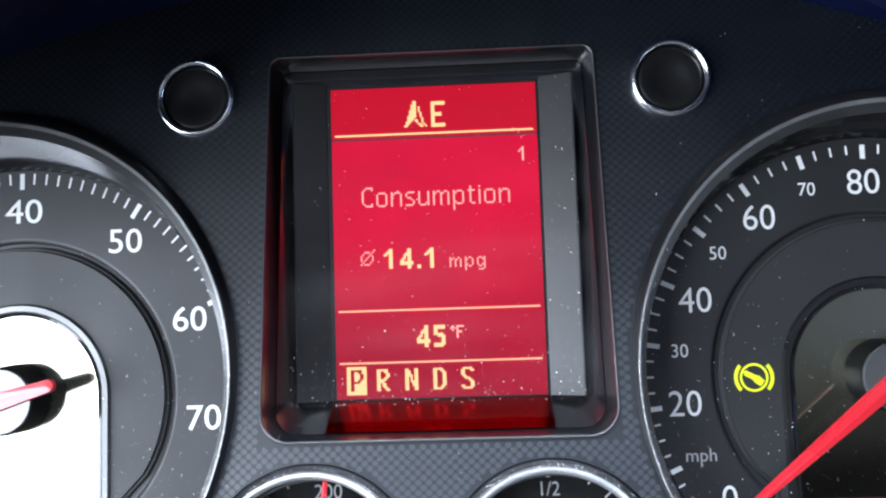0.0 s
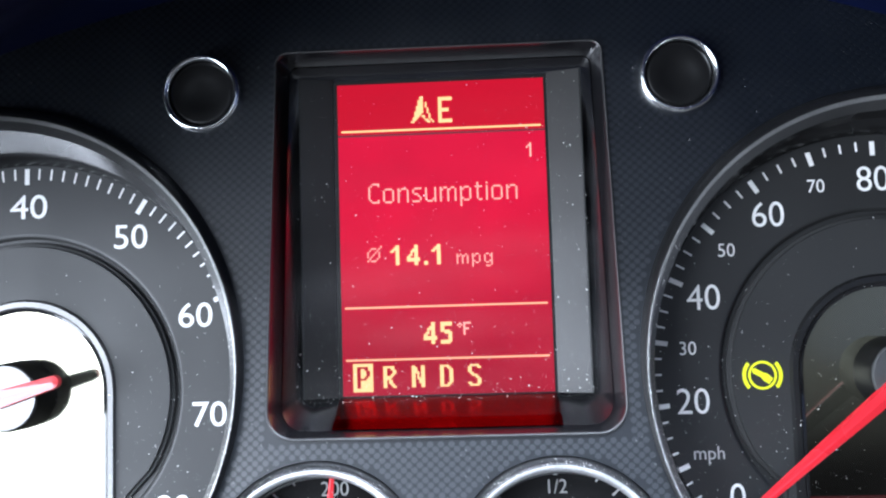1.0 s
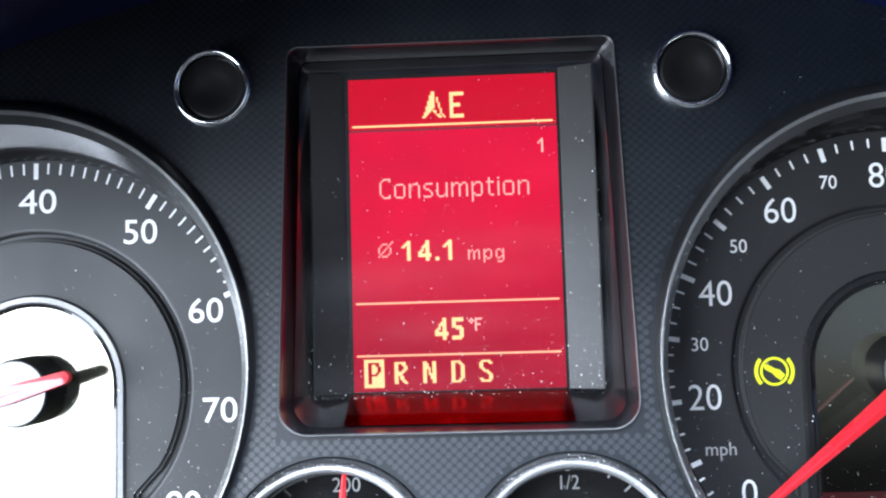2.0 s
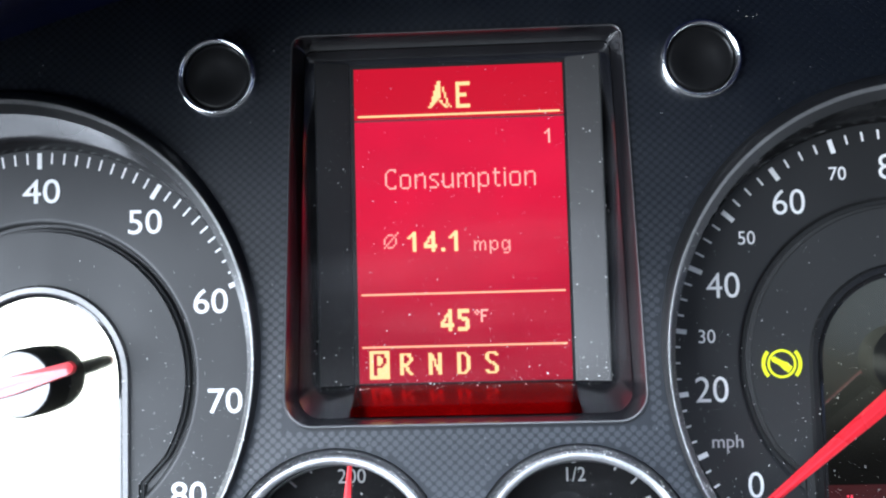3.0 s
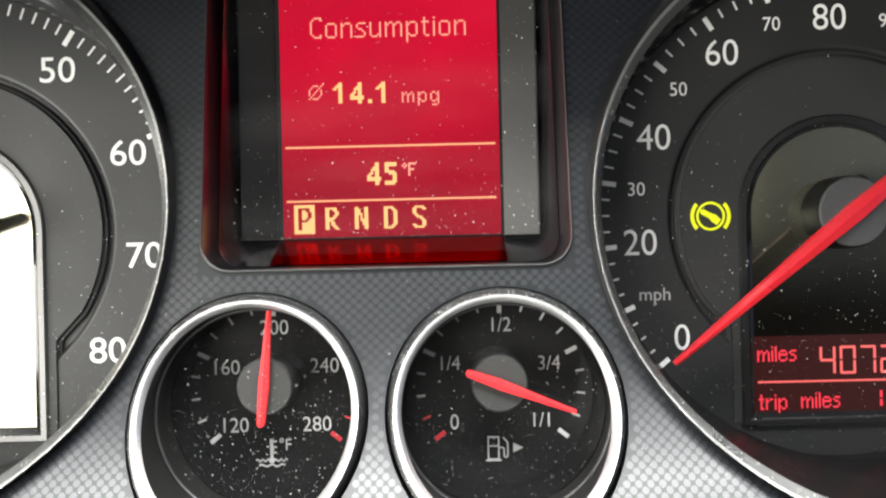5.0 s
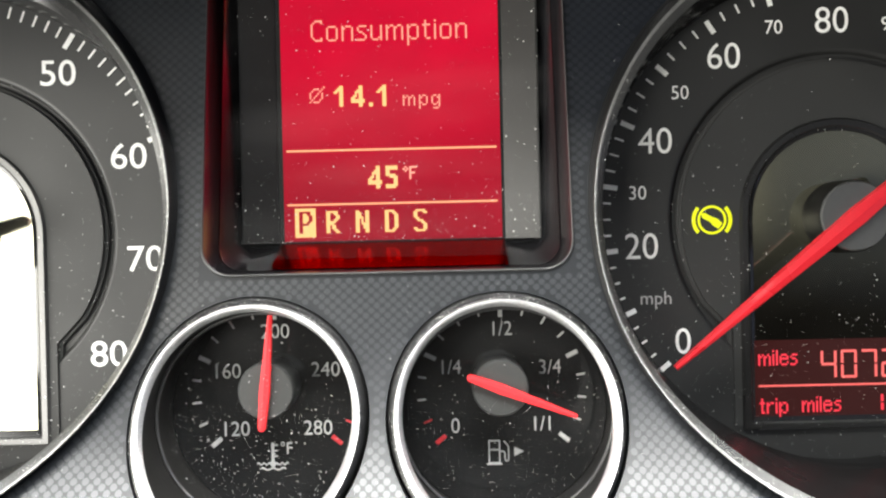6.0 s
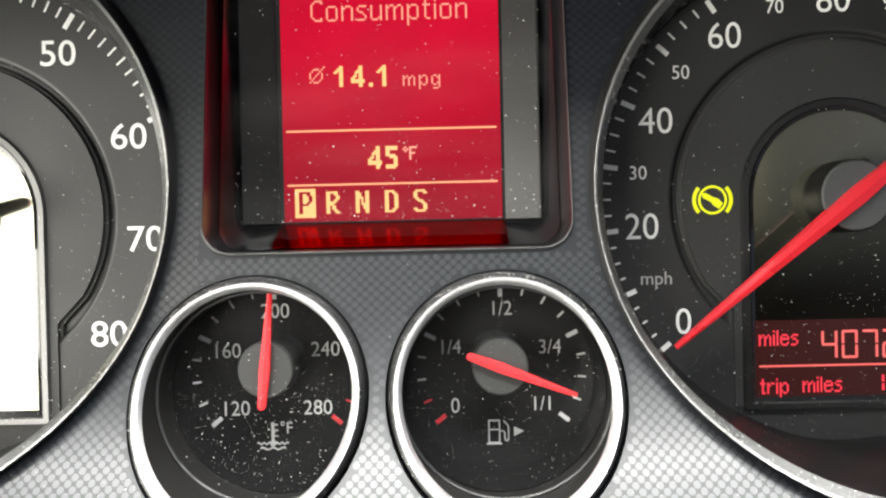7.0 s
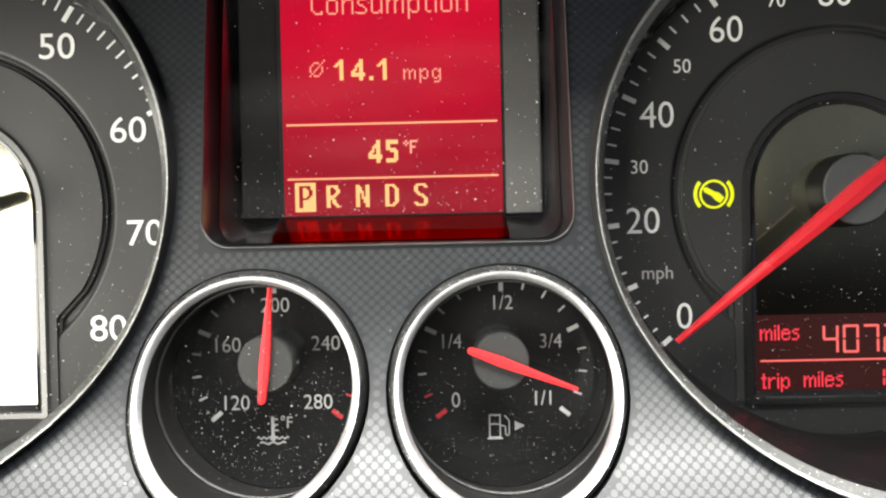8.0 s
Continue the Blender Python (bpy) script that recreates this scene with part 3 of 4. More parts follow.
# ---- small gauges ----
def small_gauge(name, c, hub, opening, label):
    cx, cz = c
    hx, hz = hub
    t = thing(name, (cx, 0.0, cz - 0.02), label, "gauge", "small gauges")
    ox, oz = opening
    f = bezel_y
    rim = [(0.0231, 0.0010), (0.02285, -0.0005), (0.0225, -0.0014), (0.0221, -0.0020), (0.0217, -0.00225), (0.0213, -0.0023), (0.0209, -0.0021), (0.0206, -0.0017), (0.0202, -0.0008)]
    part("flank", loft("flank", [circle(ox, oz, r, lambda z, d=d: f(z) + d, 96) for r, d in rim[:5]], FLANK), t, "black outer flank of the ring")
    part("ring", loft("ring", [circle(ox, oz, r, lambda z, d=d: f(z) + d, 96) for r, d in rim[4:]], CHROME), t, "rounded satin metal ring, dusty along its edge")
    lx, lz, ly = (ox + 0.6 * cx) / 1.6 + 0.0004, oz - 0.0018, -0.0150
    wall = [circle(ox, oz, 0.0202, lambda z: f(z) - 0.0008, 96), circle(lx, lz, 0.0219, lambda z: max(ly, f(z) + 0.0006), 96), circle(cx, cz - 0.0035, 0.0222, -0.0104, 96), circle(cx, cz - 0.004, 0.0226, -0.0049, 96)]
    part("inner_wall", loft("inner_wall", wall, GAUGE_WALL), t, "satin dark inner wall")
    part("lens_rim", loft("lens_rim", [circle(lx, lz, r, ly - d, 96) for r, d in ((0.0219, 0.0), (0.0218, 0.0003), (0.0215, 0.0004), (0.0213, 0.0002), (0.0212, -0.0002))], EDGE), t, "thin grey edge of the lens")
    lens_part = part("cover_lens", loft("cover_lens", [circle(lx, lz, 0.0213, ly, 96), circle(lx, lz, 0.0100, ly, 96)], GAUGE_LENS, smooth=False, cap=True), t, "clear dusty plastic lens")
    lens_part.visible_shadow = False
    part("dial_face", loft("dial_face", [circle(cx, cz - 0.004, 0.0224, -0.005, 96), circle(cx, cz - 0.004, 0.010, -0.005, 96)], FACE, smooth=False, cap=True), t, "black dial face")
    part("hub_cap", loft("hub_cap", [circle(hx, hz, 0.0058, -0.0051, 48), circle(hx, hz, 0.0058, -0.0124, 48), circle(hx, hz, 0.0055, -0.0130, 48), circle(hx, hz, 0.002, -0.0130, 48)], GAUGE_HUB, smooth=False, cap=True), t, "round grey hub cap")
    return t


def small_ticks(t, c, rows):
    cx, cz = c
    for a, r_in, r_out, w, mat in rows:
        part("tick", prism("tick", [(-w / 2, r_in), (w / 2, r_in), (w / 2, r_out), (-w / 2, r_out)], -0.0049, -0.00508, mat), t, "", turn(cx, cz, a))


LY = -0.00508
temp = small_gauge("temperature_gauge", TEMP, TEMP_HUB, (-0.0270, -0.0369), "small round coolant temperature gauge, needle near 200")
small_ticks(temp, TEMP, [(-129.6 + k * 16.2, 0.0155 if k % 4 == 0 else 0.0163, 0.0182, 0.0009 if k % 4 == 0 else 0.0004, GAUGE_INK if k < 15 else RED_INK) for k in range(17)])
for text, dx, dz in (("120", -33.96, -42.8), ("160", -35.6, -30.3), ("200", -25.3, -21.9), ("240", -14.6, -30.3), ("280", -16.5, -42.85)):
    part("numeral", writing("numeral", text, dx / 1000, dz / 1000, LY, 0.0031, GAUGE_INK, 0.95, -0.008), temp)
part("unit_label", writing("unit_label", "°F", -0.0234, -0.0471, LY, 0.0026, GAUGE_INK, 0.9), temp)
# thermometer symbol over two waves
IX, IZ = -0.0264, -0.0487


def wave(name, x0, x1, z, mat):
    n = 24
    v = []
    for i in range(n + 1):
        x = x0 + (x1 - x0) * i / n
        zz = z + 0.00022 * math.sin(2 * math.pi * 2.5 * i / n)
        v += [(x, LY, zz - 0.00016), (x, LY, zz + 0.00016)]
    return mesh_of(name, v, [(2 * i, 2 * i + 2, 2 * i + 3, 2 * i + 1) for i in range(n)], mat)


sym = part("symbol", box("thermometer", IX - 0.0003, IX + 0.0003, LY, LY + 0.0001, IZ - 0.0018, IZ + 0.0027, GAUGE_INK), temp, "printed thermometer symbol")
part("bulb", prism("bulb", [(IX + 0.00065 * math.cos(math.pi * i / 8), IZ - 0.0018 + 0.00065 * math.sin(math.pi * i / 8)) for i in range(16)], LY + 0.0001, LY - 0.00001, GAUGE_INK), sym)
for dz in (0.0022, 0.0010, -0.0002):
    part("mark", box("mark", IX + 0.0003, IX + 0.0011, LY, LY + 0.0001, IZ + dz - 0.00015, IZ + dz + 0.00015, GAUGE_INK), sym)
part("wave", wave("wave", IX - 0.0034, IX - 0.0005, IZ - 0.0018, GAUGE_INK), sym)
part("wave", wave("wave", IX + 0.0005, IX + 0.0034, IZ - 0.0018, GAUGE_INK), sym)
part("wave", wave("wave", IX - 0.0028, IX + 0.0028, IZ - 0.0029, GAUGE_INK), sym)
part("needle", needle_mesh("temp_needle", 0.0166, 0.0079, 0.0022, 0.0008, -0.0132, 0.0011, SMALL_NEEDLE), temp, "red needle", turn(*TEMP_HUB, 5.5))

fuel = small_gauge("fuel_gauge", FUEL, FUEL_HUB, (0.0230, -0.0369), "small round fuel gauge, needle just below full")
small_ticks(fuel, FUEL, [(-128.4 + k * 16.05, 0.0156 if k % 4 == 0 else 0.0164, 0.0182, 0.0009 if k % 4 == 0 else 0.0004, GAUGE_INK if k > 1 else RED_INK) for k in range(17)])
for text, dx, dz in (("0", 13.1, -43.1), ("1/4", 12.5, -30.45), ("1/2", 23.6, -22.35), ("3/4", 33.7, -30.8), ("1/1", 31.8, -43.0)):
    part("numeral", writing("numeral", text, dx / 1000, dz / 1000, LY, 0.0032, GAUGE_INK, 0.9, -0.008), fuel)


def outline_box(name, x0, x1, z0, z1, w, mat):
    v, f = [], []
    for a, b, c, d in ((x0, x1, z0, z0 + w), (x0, x1, z1 - w, z1), (x0, x0 + w, z0 + w, z1 - w), (x1 - w, x1, z0 + w, z1 - w)):
        i = len(v)
        v += [(a, LY, c), (b, LY, c), (b, LY, d), (a, LY, d)]
        f.append((i, i + 1, i + 2, i + 3))
    return mesh_of(name, v, f, mat)


px, pz = 0.0214, -0.0490
pump = part("symbol", outline_box("pump_body", px - 0.0013, px + 0.0012, pz - 0.0024, pz + 0.0026, 0.00026, GAUGE_INK), fuel, "printed fuel pump symbol with an arrow")
part("base_line", box("base_line", px - 0.0017, px + 0.0016, LY, LY + 0.0001, pz - 0.0027, pz - 0.0024, GAUGE_INK), pump)
part("window_line", box("window_line", px - 0.0011, px + 0.0010, LY, LY + 0.0001, pz + 0.0004, pz + 0.00065, GAUGE_INK), pump)
hose = [(1.2, 0.2), (1.9, 0.2), (2.2, -0.2), (2.2, -1.6), (2.6, -2.0), (3.0, -1.6), (3.0, 1.2), (2.0, 2.4)]
hv, hf = [], []
for (a, b), (c, d) in zip(hose, hose[1:]):
    q = Vector((d - b, -(c - a))).normalized() * 0.13
    i = len(hv)
    hv += [(px + (a - q.x) / 1000, LY, pz + (b - q.y) / 1000), (px + (a + q.x) / 1000, LY, pz + (b + q.y) / 1000), (px + (c + q.x) / 1000, LY, pz + (d + q.y) / 1000), (px + (c - q.x) / 1000, LY, pz + (d - q.y) / 1000)]
    hf.append((i, i + 1, i + 2, i + 3))
part("hose", mesh_of("hose", hv, hf, GAUGE_INK), pump)
part("arrow", prism("arrow", [(px + 0.0042, pz - 0.0009), (px + 0.0063, pz + 0.0001), (px + 0.0042, pz + 0.0011)], LY + 0.0001, LY, GAUGE_INK), pump)
part("needle", needle_mesh("fuel_needle", 0.0164, 0.0072, 0.0022, 0.0008, -0.0132, 0.0011, SMALL_NEEDLE), fuel, "red needle", turn(*FUEL_HUB, 111))


# ---- information display ----
SY = 0.0025
disp = thing("information_display", (0, SY, -0.0035), "lit red trip computer display in a glossy black recess", "display")
f = bezel_y
def recess_loop(k, y, low=None):
    """Outline of the recess, from its foot (0) out to its edge (1); low: the same for its lower side."""
    return rounded(-0.0330 - 0.0050 * k, 0.0330 + 0.0050 * k, -0.0036 - 0.0062 * (k if low is None else low), 0.0727 + 0.0052 * k, 0.0030 + 0.0032 * k, 0.0010 + 0.0018 * k, y)


edge = [recess_loop(1.0, lambda z: f(z) + 0.0004), recess_loop(0.985, lambda z: f(z) - 0.0004), recess_loop(0.96, lambda z: f(z) - 0.0007),
        recess_loop(0.93, lambda z: f(z) - 0.0007), recess_loop(0.90, lambda z: f(z) - 0.0004)]
part("frame_edge", loft("frame_edge", edge, EDGE), disp, "thin satin black frame edge")
bevel = [recess_loop(k, lambda z, d=d: f(z) + d, low) for k, low, d in ((0.90, 0.90, -0.0004), (0.84, 0.87, 0.0005), (0.70, 0.85, 0.0042), (0.63, 0.84, 0.0060))]
part("bevel", loft("bevel", bevel, WALLS), disp, "satin bevel inside the frame")
walls = [recess_loop(0.60 * (1 - k / 8), lambda z, k=k: (f(z) + 0.0060) * (1 - k / 8) + 0.0030 * k / 8, 0.83 * (1 - k / 8)) for k in range(9)]
part("recess_wall", loft("recess_wall", walls, WALLS, cap=True), disp, "satin black recess wall mirroring the screen")
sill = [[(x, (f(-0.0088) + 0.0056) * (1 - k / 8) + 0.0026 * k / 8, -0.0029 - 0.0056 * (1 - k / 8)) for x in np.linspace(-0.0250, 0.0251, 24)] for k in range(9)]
part("sill", loft("sill", sill, SILL, closed=False), disp, "glossy black sill, coloured red for the screen's reflection")
for s in (-1, 1):
    me = prism("side_panel", [(-0.0040, -0.0030), (0.0040, -0.0030), (0.0040, 0.0719), (-0.0040, 0.0719)], 0.0004, -0.0004, PANEL, 0.0002)
    part("side_panel", me, disp, "", Matrix.Translation((s * 0.0292, 0.0012, 0)) @ Matrix.Rotation(radians(-18 * s), 4, "Z"))
part("screen_frame", box("screen_frame", -0.0254, 0.0253, SY - 0.0002, SY + 0.0006, -0.0034, 0.0716, HUB_SIDE), disp)
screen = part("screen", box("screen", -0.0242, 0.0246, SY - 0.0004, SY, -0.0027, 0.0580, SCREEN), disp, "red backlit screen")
header = part("screen_header", box("screen_header", -0.0242, 0.0246, SY - 0.0004, SY, 0.0585, 0.0706, HEADER), disp, "brighter red heading bar")
part("dark_line", box("dark_line", -0.0242, 0.0246, SY - 0.0003, SY, 0.0580, 0.0585, DARK_LINE), disp)
TY = SY - 0.00045

GLYPHS = {
    "C": "..####/.#...#/#...../#...../#...../#...../#...../#...../#...../.#...#/..####",
    "o": "....../....../....../.####./#....#/#....#/#....#/#....#/#....#/#....#/.####.",
    "n": "....../....../....../#.###./##...#/#....#/#....#/#....#/#....#/#....#/#....#",
    "s": "...../...../...../.####/#..../#..../.##../...#./....#/....#/####.",
    "u": "....../....../....../#....#/#....#/#....#/#....#/#....#/#....#/#...##/.###.#",
    "m": "........./........./........./#.##..##./##..##..#/#...#...#/#...#...#/#...#...#/#...#...#/#...#...#/#...#...#",
    "p": "....../....../....../#.###./##...#/#....#/#....#/#....#/#....#/##...#/#.###./#...../#...../#.....",
    "t": "..../.#../.#../####/.#../.#../.#../.#../.#../.#../..##",
    "i": "./#/./#/#/#/#/#/#/#/#",
    "1": "...##/..###/.####/##.##/...##/...##/...##/...##/...##/...##/...##",
    "4": "....##./....##./...###./..####./..#.##./.##.##./##..##./#######/#######/....##./....##.",
    "5": "######/######/##..../##..../#####./..####/....##/....##/....##/######/#####.",
    ".": "../../../../../../../../../##/##",
    "P": "######./##..##./##...##/##...##/##...##/##..##./#####../##...../##...../##...../##.....",
    "R": "######./##..##./##...##/##...##/##..##./#####../####.../##.##../##.##../##..##./##...##",
    "N": "##...##/###..##/###..##/####.##/##.#.##/##.#.##/##.####/##..###/##..###/##...##/##...##",
    "D": "#####../##..##./##...##/##...##/##...##/##...##/##...##/##...##/##...##/##..##./#####..",
    "S": ".#####./##...##/##...../##...../.##..../..###../....##./.....##/.....##/##...##/.#####.",
    "E": "########/########/##....../##....../##....../##....../######../######../##....../##....../##....../##....../########/########",
    "A": ".....##...../.....##...../....###...../....###.#..../....###.#..../...####.#..../...####..#.../...####..#.../..#####..#.../..####....#../..###.##..#../.###...#..#../.##.....##.#./##.......##.#",
    "a": "....#/...##/..###/..#.#/.#..#",
}
SMALL = {
    "m": "......./......./#.#..#./##.##.#/#..#..#/#..#..#/#..#..#/#..#..#",
    "p": "...../...../#.##./##..#/#...#/#...#/##..#/#.##./#..../#....",
    "g": "...../...../.##.#/#..##/#...#/#...#/#..##/.##.#/....#/.###.",
    "t": ".#./.#./###/.#./.#./.#./.#./.##",
    "r": "..../..../#.##/##../#.../#.../#.../#...",
    "i": "#/./#/#/#/#/#/#",
    "l": "#/#/#/#/#/#/#/#",
    "e": "...../...../.###./#...#/#####/#..../#...#/.###.",
    "s": "..../..../.###/#.../.##./...#/...#/###.",
    "F": "####/#.../#.../###./#.../#.../#...",
    "o": ".#./#.#/.#.",
    "1": "..#/.##/#.#/..#/..#/..#/..#/..#",
    "x": ".......#/..###.#./.#...#../#...#.#./#..#..#./#.#...#./.#...#../#.###.../........",
}


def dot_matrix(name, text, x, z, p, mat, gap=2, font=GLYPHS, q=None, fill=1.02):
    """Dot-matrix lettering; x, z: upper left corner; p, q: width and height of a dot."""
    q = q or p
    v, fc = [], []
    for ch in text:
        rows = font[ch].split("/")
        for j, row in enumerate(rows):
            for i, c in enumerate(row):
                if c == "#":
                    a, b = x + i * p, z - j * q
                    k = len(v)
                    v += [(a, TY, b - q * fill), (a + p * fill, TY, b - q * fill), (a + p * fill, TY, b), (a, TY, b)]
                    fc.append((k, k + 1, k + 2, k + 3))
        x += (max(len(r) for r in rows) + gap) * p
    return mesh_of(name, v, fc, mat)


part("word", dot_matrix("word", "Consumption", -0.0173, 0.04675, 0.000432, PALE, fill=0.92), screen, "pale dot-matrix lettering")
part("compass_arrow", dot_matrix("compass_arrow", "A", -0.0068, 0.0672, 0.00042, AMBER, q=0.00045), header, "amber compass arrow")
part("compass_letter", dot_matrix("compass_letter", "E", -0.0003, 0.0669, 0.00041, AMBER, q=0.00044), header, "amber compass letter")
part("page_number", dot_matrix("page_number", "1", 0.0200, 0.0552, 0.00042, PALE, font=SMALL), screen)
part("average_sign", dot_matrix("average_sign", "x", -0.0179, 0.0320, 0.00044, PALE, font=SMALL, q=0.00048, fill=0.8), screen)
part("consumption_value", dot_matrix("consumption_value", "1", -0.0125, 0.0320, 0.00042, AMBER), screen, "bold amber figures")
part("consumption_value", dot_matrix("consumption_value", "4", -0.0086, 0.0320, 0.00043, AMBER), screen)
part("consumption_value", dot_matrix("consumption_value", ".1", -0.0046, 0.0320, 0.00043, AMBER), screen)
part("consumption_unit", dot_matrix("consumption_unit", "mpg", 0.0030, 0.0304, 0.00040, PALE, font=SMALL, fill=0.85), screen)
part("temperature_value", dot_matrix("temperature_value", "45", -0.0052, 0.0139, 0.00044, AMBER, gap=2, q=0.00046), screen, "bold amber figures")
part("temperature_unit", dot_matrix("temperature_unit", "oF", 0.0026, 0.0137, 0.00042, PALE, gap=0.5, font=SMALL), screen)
part("selector_box", box("selector_box", -0.0218, -0.0172, TY - 0.00003, TY + 0.0001, -0.0018, 0.0047, AMBER), screen, "amber box behind the selected gear")
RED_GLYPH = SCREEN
TY -= 0.0001
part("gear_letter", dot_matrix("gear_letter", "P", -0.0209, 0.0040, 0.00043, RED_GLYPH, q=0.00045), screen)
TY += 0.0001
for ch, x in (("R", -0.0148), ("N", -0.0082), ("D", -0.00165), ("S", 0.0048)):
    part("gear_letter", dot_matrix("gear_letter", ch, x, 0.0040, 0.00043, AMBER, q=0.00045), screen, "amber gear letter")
for z, mat, own in ((0.0593, AMBER, header), (0.0176, ROSE, screen), (0.0055, ROSE, screen)):
    part("rule_line", box("rule_line", -0.0234, 0.0237, TY - 0.00003, TY + 0.0001, z - 0.00022, z + 0.00022, mat), own)
# odometer words
TY, KEEP = OY, TY
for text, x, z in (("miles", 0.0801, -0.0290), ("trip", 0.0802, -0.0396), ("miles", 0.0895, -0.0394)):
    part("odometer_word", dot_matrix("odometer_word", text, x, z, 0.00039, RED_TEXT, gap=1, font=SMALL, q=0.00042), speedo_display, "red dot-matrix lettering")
TY = KEEP
lens = part("cover_lens", mesh_of("cover_lens", [(-0.0352, -0.0075, -0.0065), (0.0352, -0.0075, -0.0065), (0.0352, -0.0010, 0.0735), (-0.0352, -0.0010, 0.0735)], [(0, 1, 2, 3)], LENS), disp, "clear dusty plastic lens")
lens.visible_shadow = False


# ---- reset buttons ----
def button(s):
    x, z = s * BUTTON[0], BUTTON[1]
    y = bezel_y(z)
    t = thing("reset_button", (x, y, z - 0.008), "round black reset button in a narrow chrome ring", "button", "reset buttons")
    part("ring", loft("ring", [circle(x, z, 0.0092, y + 0.0006, 64), circle(x, z, 0.0091, y - 0.0014, 64), circle(x, z, 0.0086, y - 0.0024, 64), circle(x, z, 0.0081, y - 0.0024, 64), circle(x, z, 0.0076, y - 0.0016, 64), circle(x, z, 0.0075, y, 64)], BRIGHT), t, "chrome ring")
    part("cap", loft("cap", [circle(x, z, 0.0075, y, 64), circle(x, z, 0.0073, y - 0.0010, 64), circle(x, z, 0.0064, y - 0.0012, 64), circle(x, z, 0.0037, y - 0.0004, 64), circle(x, z, 0.0011, y - 0.0001, 64)], HUB_SIDE, cap=True), t, "dished black cap")
    return t


button(-1)
button(1)


# ---- dust ----
def specks(name, places, label):
    rng = random.Random(7)
    v, fc = [], []
    for x, y, z, r in places:
        k = len(v)
        n = rng.randint(3, 5)
        a0 = rng.uniform(0, 6.28)
        lean = rng.uniform(0.5, 1.3)
        for i in range(n):
            a = a0 + 2 * math.pi * i / n
            v.append((x + r * math.cos(a) * lean, y - 0.00002, z + r * math.sin(a)))
        v.append((x, y - r * 0.7, z))
        fc += [(k + i, k + (i + 1) % n, k + n) for i in range(n)]
    return tagged(new(name, mesh_of(name, v, fc, DUST)), label, "dust", kind="stuff")


rng = random.Random(3)


def size():
    return 0.00004 + 0.00015 * rng.random() ** 6


spots = []
while len(spots) < 1300:
    x, z = rng.uniform(-0.033, 0.033), -0.003 + 0.074 * rng.random() ** 1.7
    spots.append((x, -0.0075 + (z + 0.0065) / 0.08 * 0.0065, z, size()))
for s in (-1, 1):
    for k in range(3400):
        a, r = rng.uniform(0, 6.283), 0.0525 * math.sqrt(rng.random())
        x, z = s * DX + r * math.sin(a), r * math.cos(a)
        if rng.random() < 0.5 + 14 * z:
            continue
        spots.append((x, -0.0012, z, size() * 0.9))
for c in (FUEL, TEMP):
    for k in range(1500):
        a, r = rng.uniform(0, 6.283), 0.02 * math.sqrt(rng.random())
        x, z = c[0] + r * math.sin(a), c[1] - 0.004 + r * math.cos(a)
        if z > c[1] and rng.random() < 0.75:
            continue
        spots.append((x, -0.0150, z, size() * (0.8 if c is TEMP else 0.55)))
for s in (-1, 1):
    for k in range(4200):
        a, w = rng.uniform(0, 6.283), 0.85 + 0.55 * rng.random()
        x0, z0, r, depth = ring_loop(s, w)
        x, z = x0 + r * math.sin(a), z0 + r * math.cos(a)
        if rng.random() < 0.4 + 12 * z:
            continue
        spots.append((x, depth(z), z, size() * 0.8))
for ox, oz in ((0.0230, -0.0369), (-0.0270, -0.0369)):
    for k in range(900):
        a, w = rng.gauss(-0.4, 1.1), rng.random()
        x, z = ox + (0.0208 + 0.0020 * w) * math.sin(a), oz + (0.0208 + 0.0020 * w) * math.cos(a)
        spots.append((x, bezel_y(z) - 0.0023 + 0.0018 * max(0.0, 2 * w - 1) ** 2, z, size() * 0.8))
while len(spots) < 15300:
    x, z = rng.uniform(-0.17, 0.17), rng.uniform(-0.09, 0.08)
    if on_panel(x, z, 0.0001):
        spots.append((x, bezel_y(z) - 0.00004, z, size() * 0.8))
specks("dust", spots, "fine pale dust specks scattered over the gauges and panel")


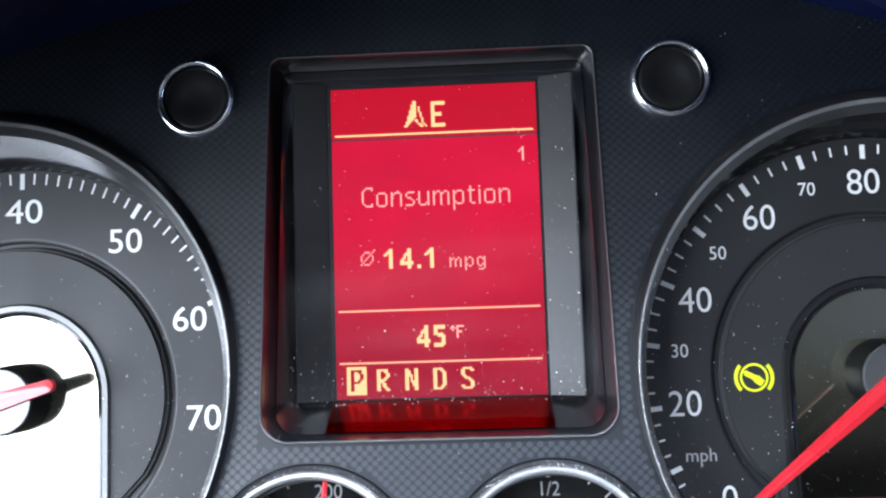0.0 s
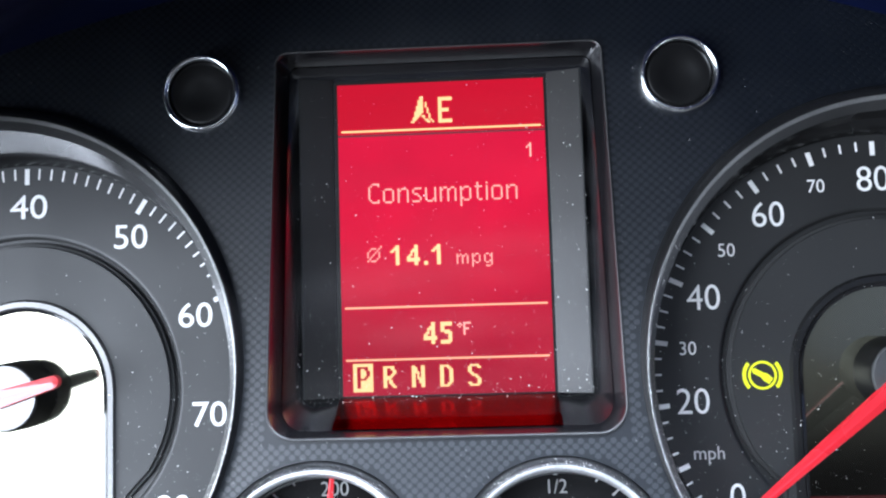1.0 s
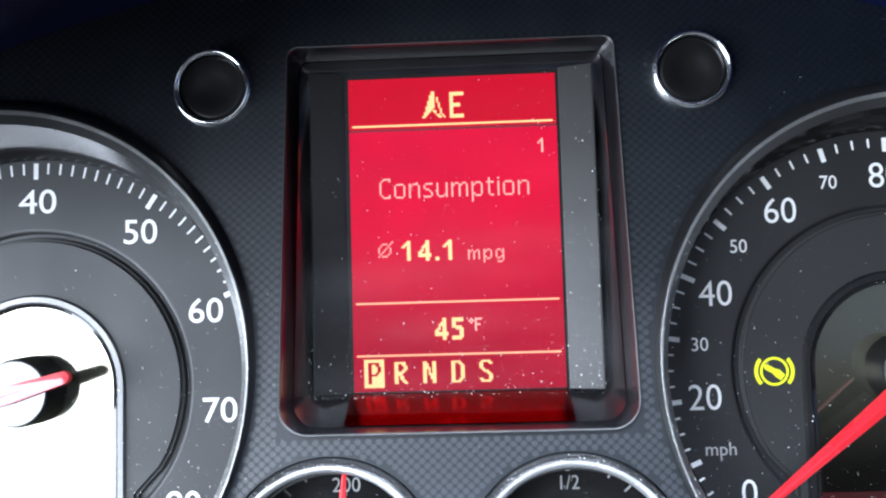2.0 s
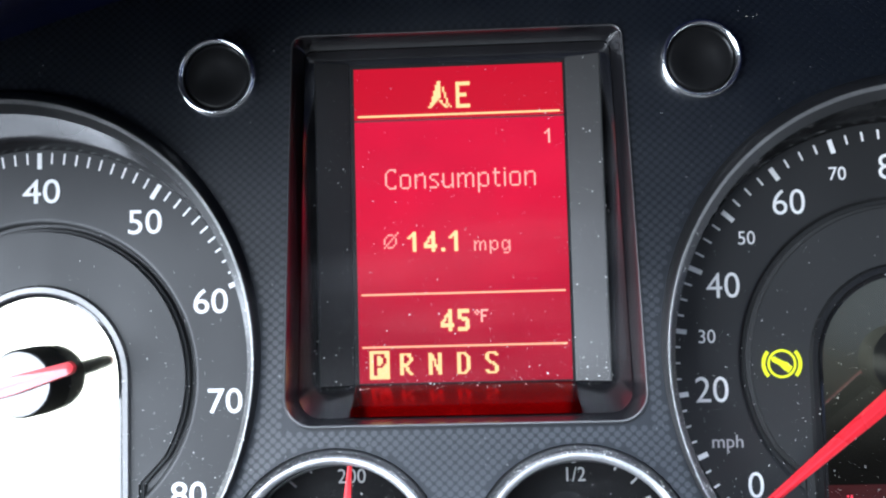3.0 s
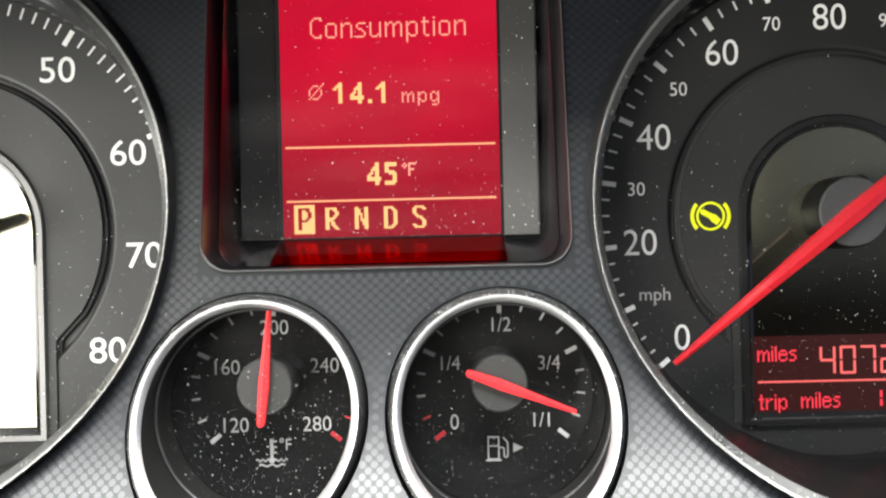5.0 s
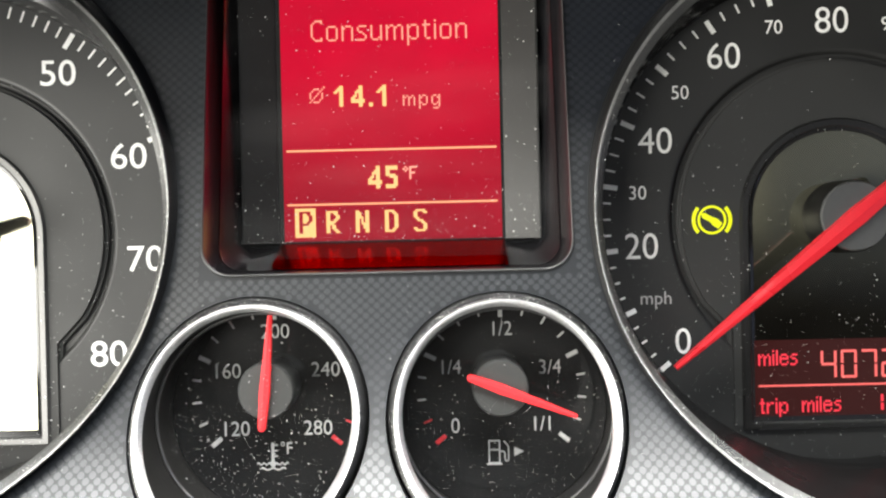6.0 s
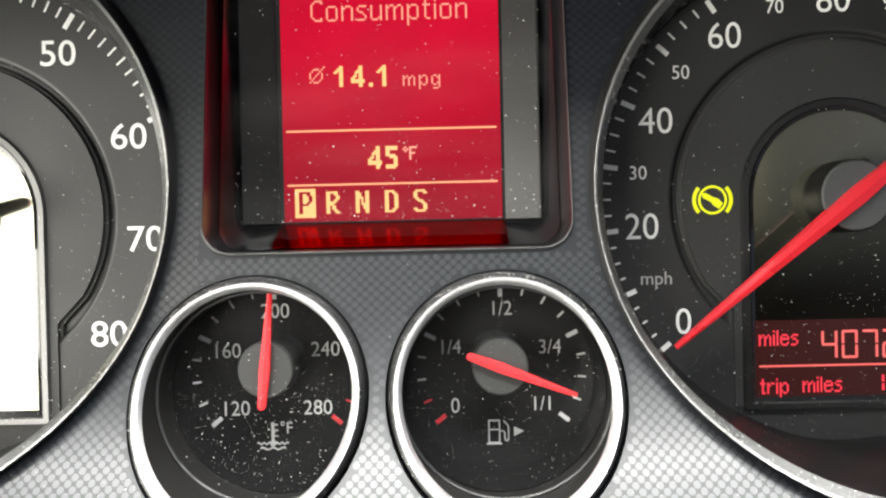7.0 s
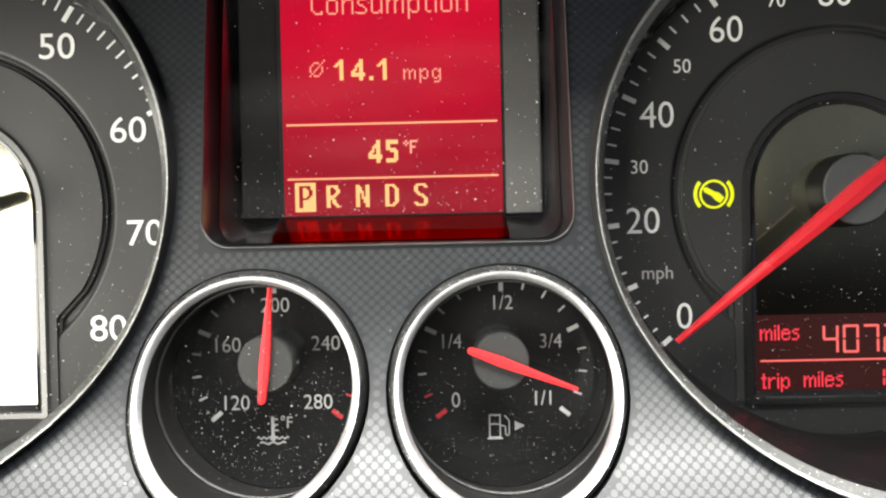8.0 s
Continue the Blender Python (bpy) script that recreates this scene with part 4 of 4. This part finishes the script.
# ---- unseen plain cabin around; its wall tones are chosen for what they reflect ----
def slab(name, x0, x1, y0, y1, z0, z1, label, cat="wall", mat=LINER):
    return tagged(new(name, box(name, x0, x1, y0, y1, z0, z1, mat)), label, cat, kind="structure")


# front, back, floor, right
slab("wall_front", -0.64, 0.74, 0.05, 0.10, -0.72, 0.62, "dark plain bulkhead behind the dashboard", mat=DARK_LINER)
for x0, x1, z0, z1 in ((-0.64, 0.74, 0.0, 0.06), (-0.64, 0.74, 0.38, 0.62), (-0.64, -0.45, 0.06, 0.38), (0.55, 0.74, 0.06, 0.38)):
    slab("wall_back", x0, x1, -1.65, -1.60, z0, z1, "unseen plain pale grey rear of the cabin, open at the added lamp", mat=BACK)
slab("wall_back", -0.64, 0.74, -1.65, -1.60, -0.72, 0.0, "unseen dark lower rear of the cabin, set for reflections", mat=DARK_LINER)
slab("floor", -0.64, 0.74, -1.65, 0.10, -0.77, -0.72, "dark plain cabin floor", "floor", mat=DARK_LINER)
slab("wall_right", 0.74, 0.78, -1.65, 0.10, -0.13, 0.62, "plain grey cabin side")
slab("wall_right", 0.74, 0.78, -1.65, 0.10, -0.72, -0.13, "unseen dark lower cabin side, set for reflections", mat=DARK_LINER)
# left side with its two window openings: y -1.26..-0.58, z -0.44..0.12 and y -0.50..-0.06, z -0.32..0.12
for y0, y1, z0, z1 in ((-1.65, -1.26, -0.72, 0.62), (-0.06, 0.10, -0.72, 0.62), (-0.58, -0.50, -0.44, 0.12), (-1.26, -0.06, -0.72, -0.44), (-0.50, -0.06, -0.44, -0.32), (-1.26, -0.06, 0.12, 0.62)):
    slab("wall_left", -0.64, -0.60, y0, y1, z0, z1, "dark cabin side with two window openings", mat=DARK_LINER)
# roof with an opening at the added overhead lamp: x -0.54..0.62, y -0.51..-0.10
for x0, x1, y0, y1 in ((-0.64, -0.54, -1.65, 0.10), (0.62, 0.78, -1.65, 0.10), (-0.54, 0.62, -1.65, -0.51), (-0.54, 0.62, -0.10, 0.10)):
    slab("ceiling", x0, x1, y0, y1, 0.58, 0.62, "unseen grey roof lining, open at the added overhead lamp", "ceiling")
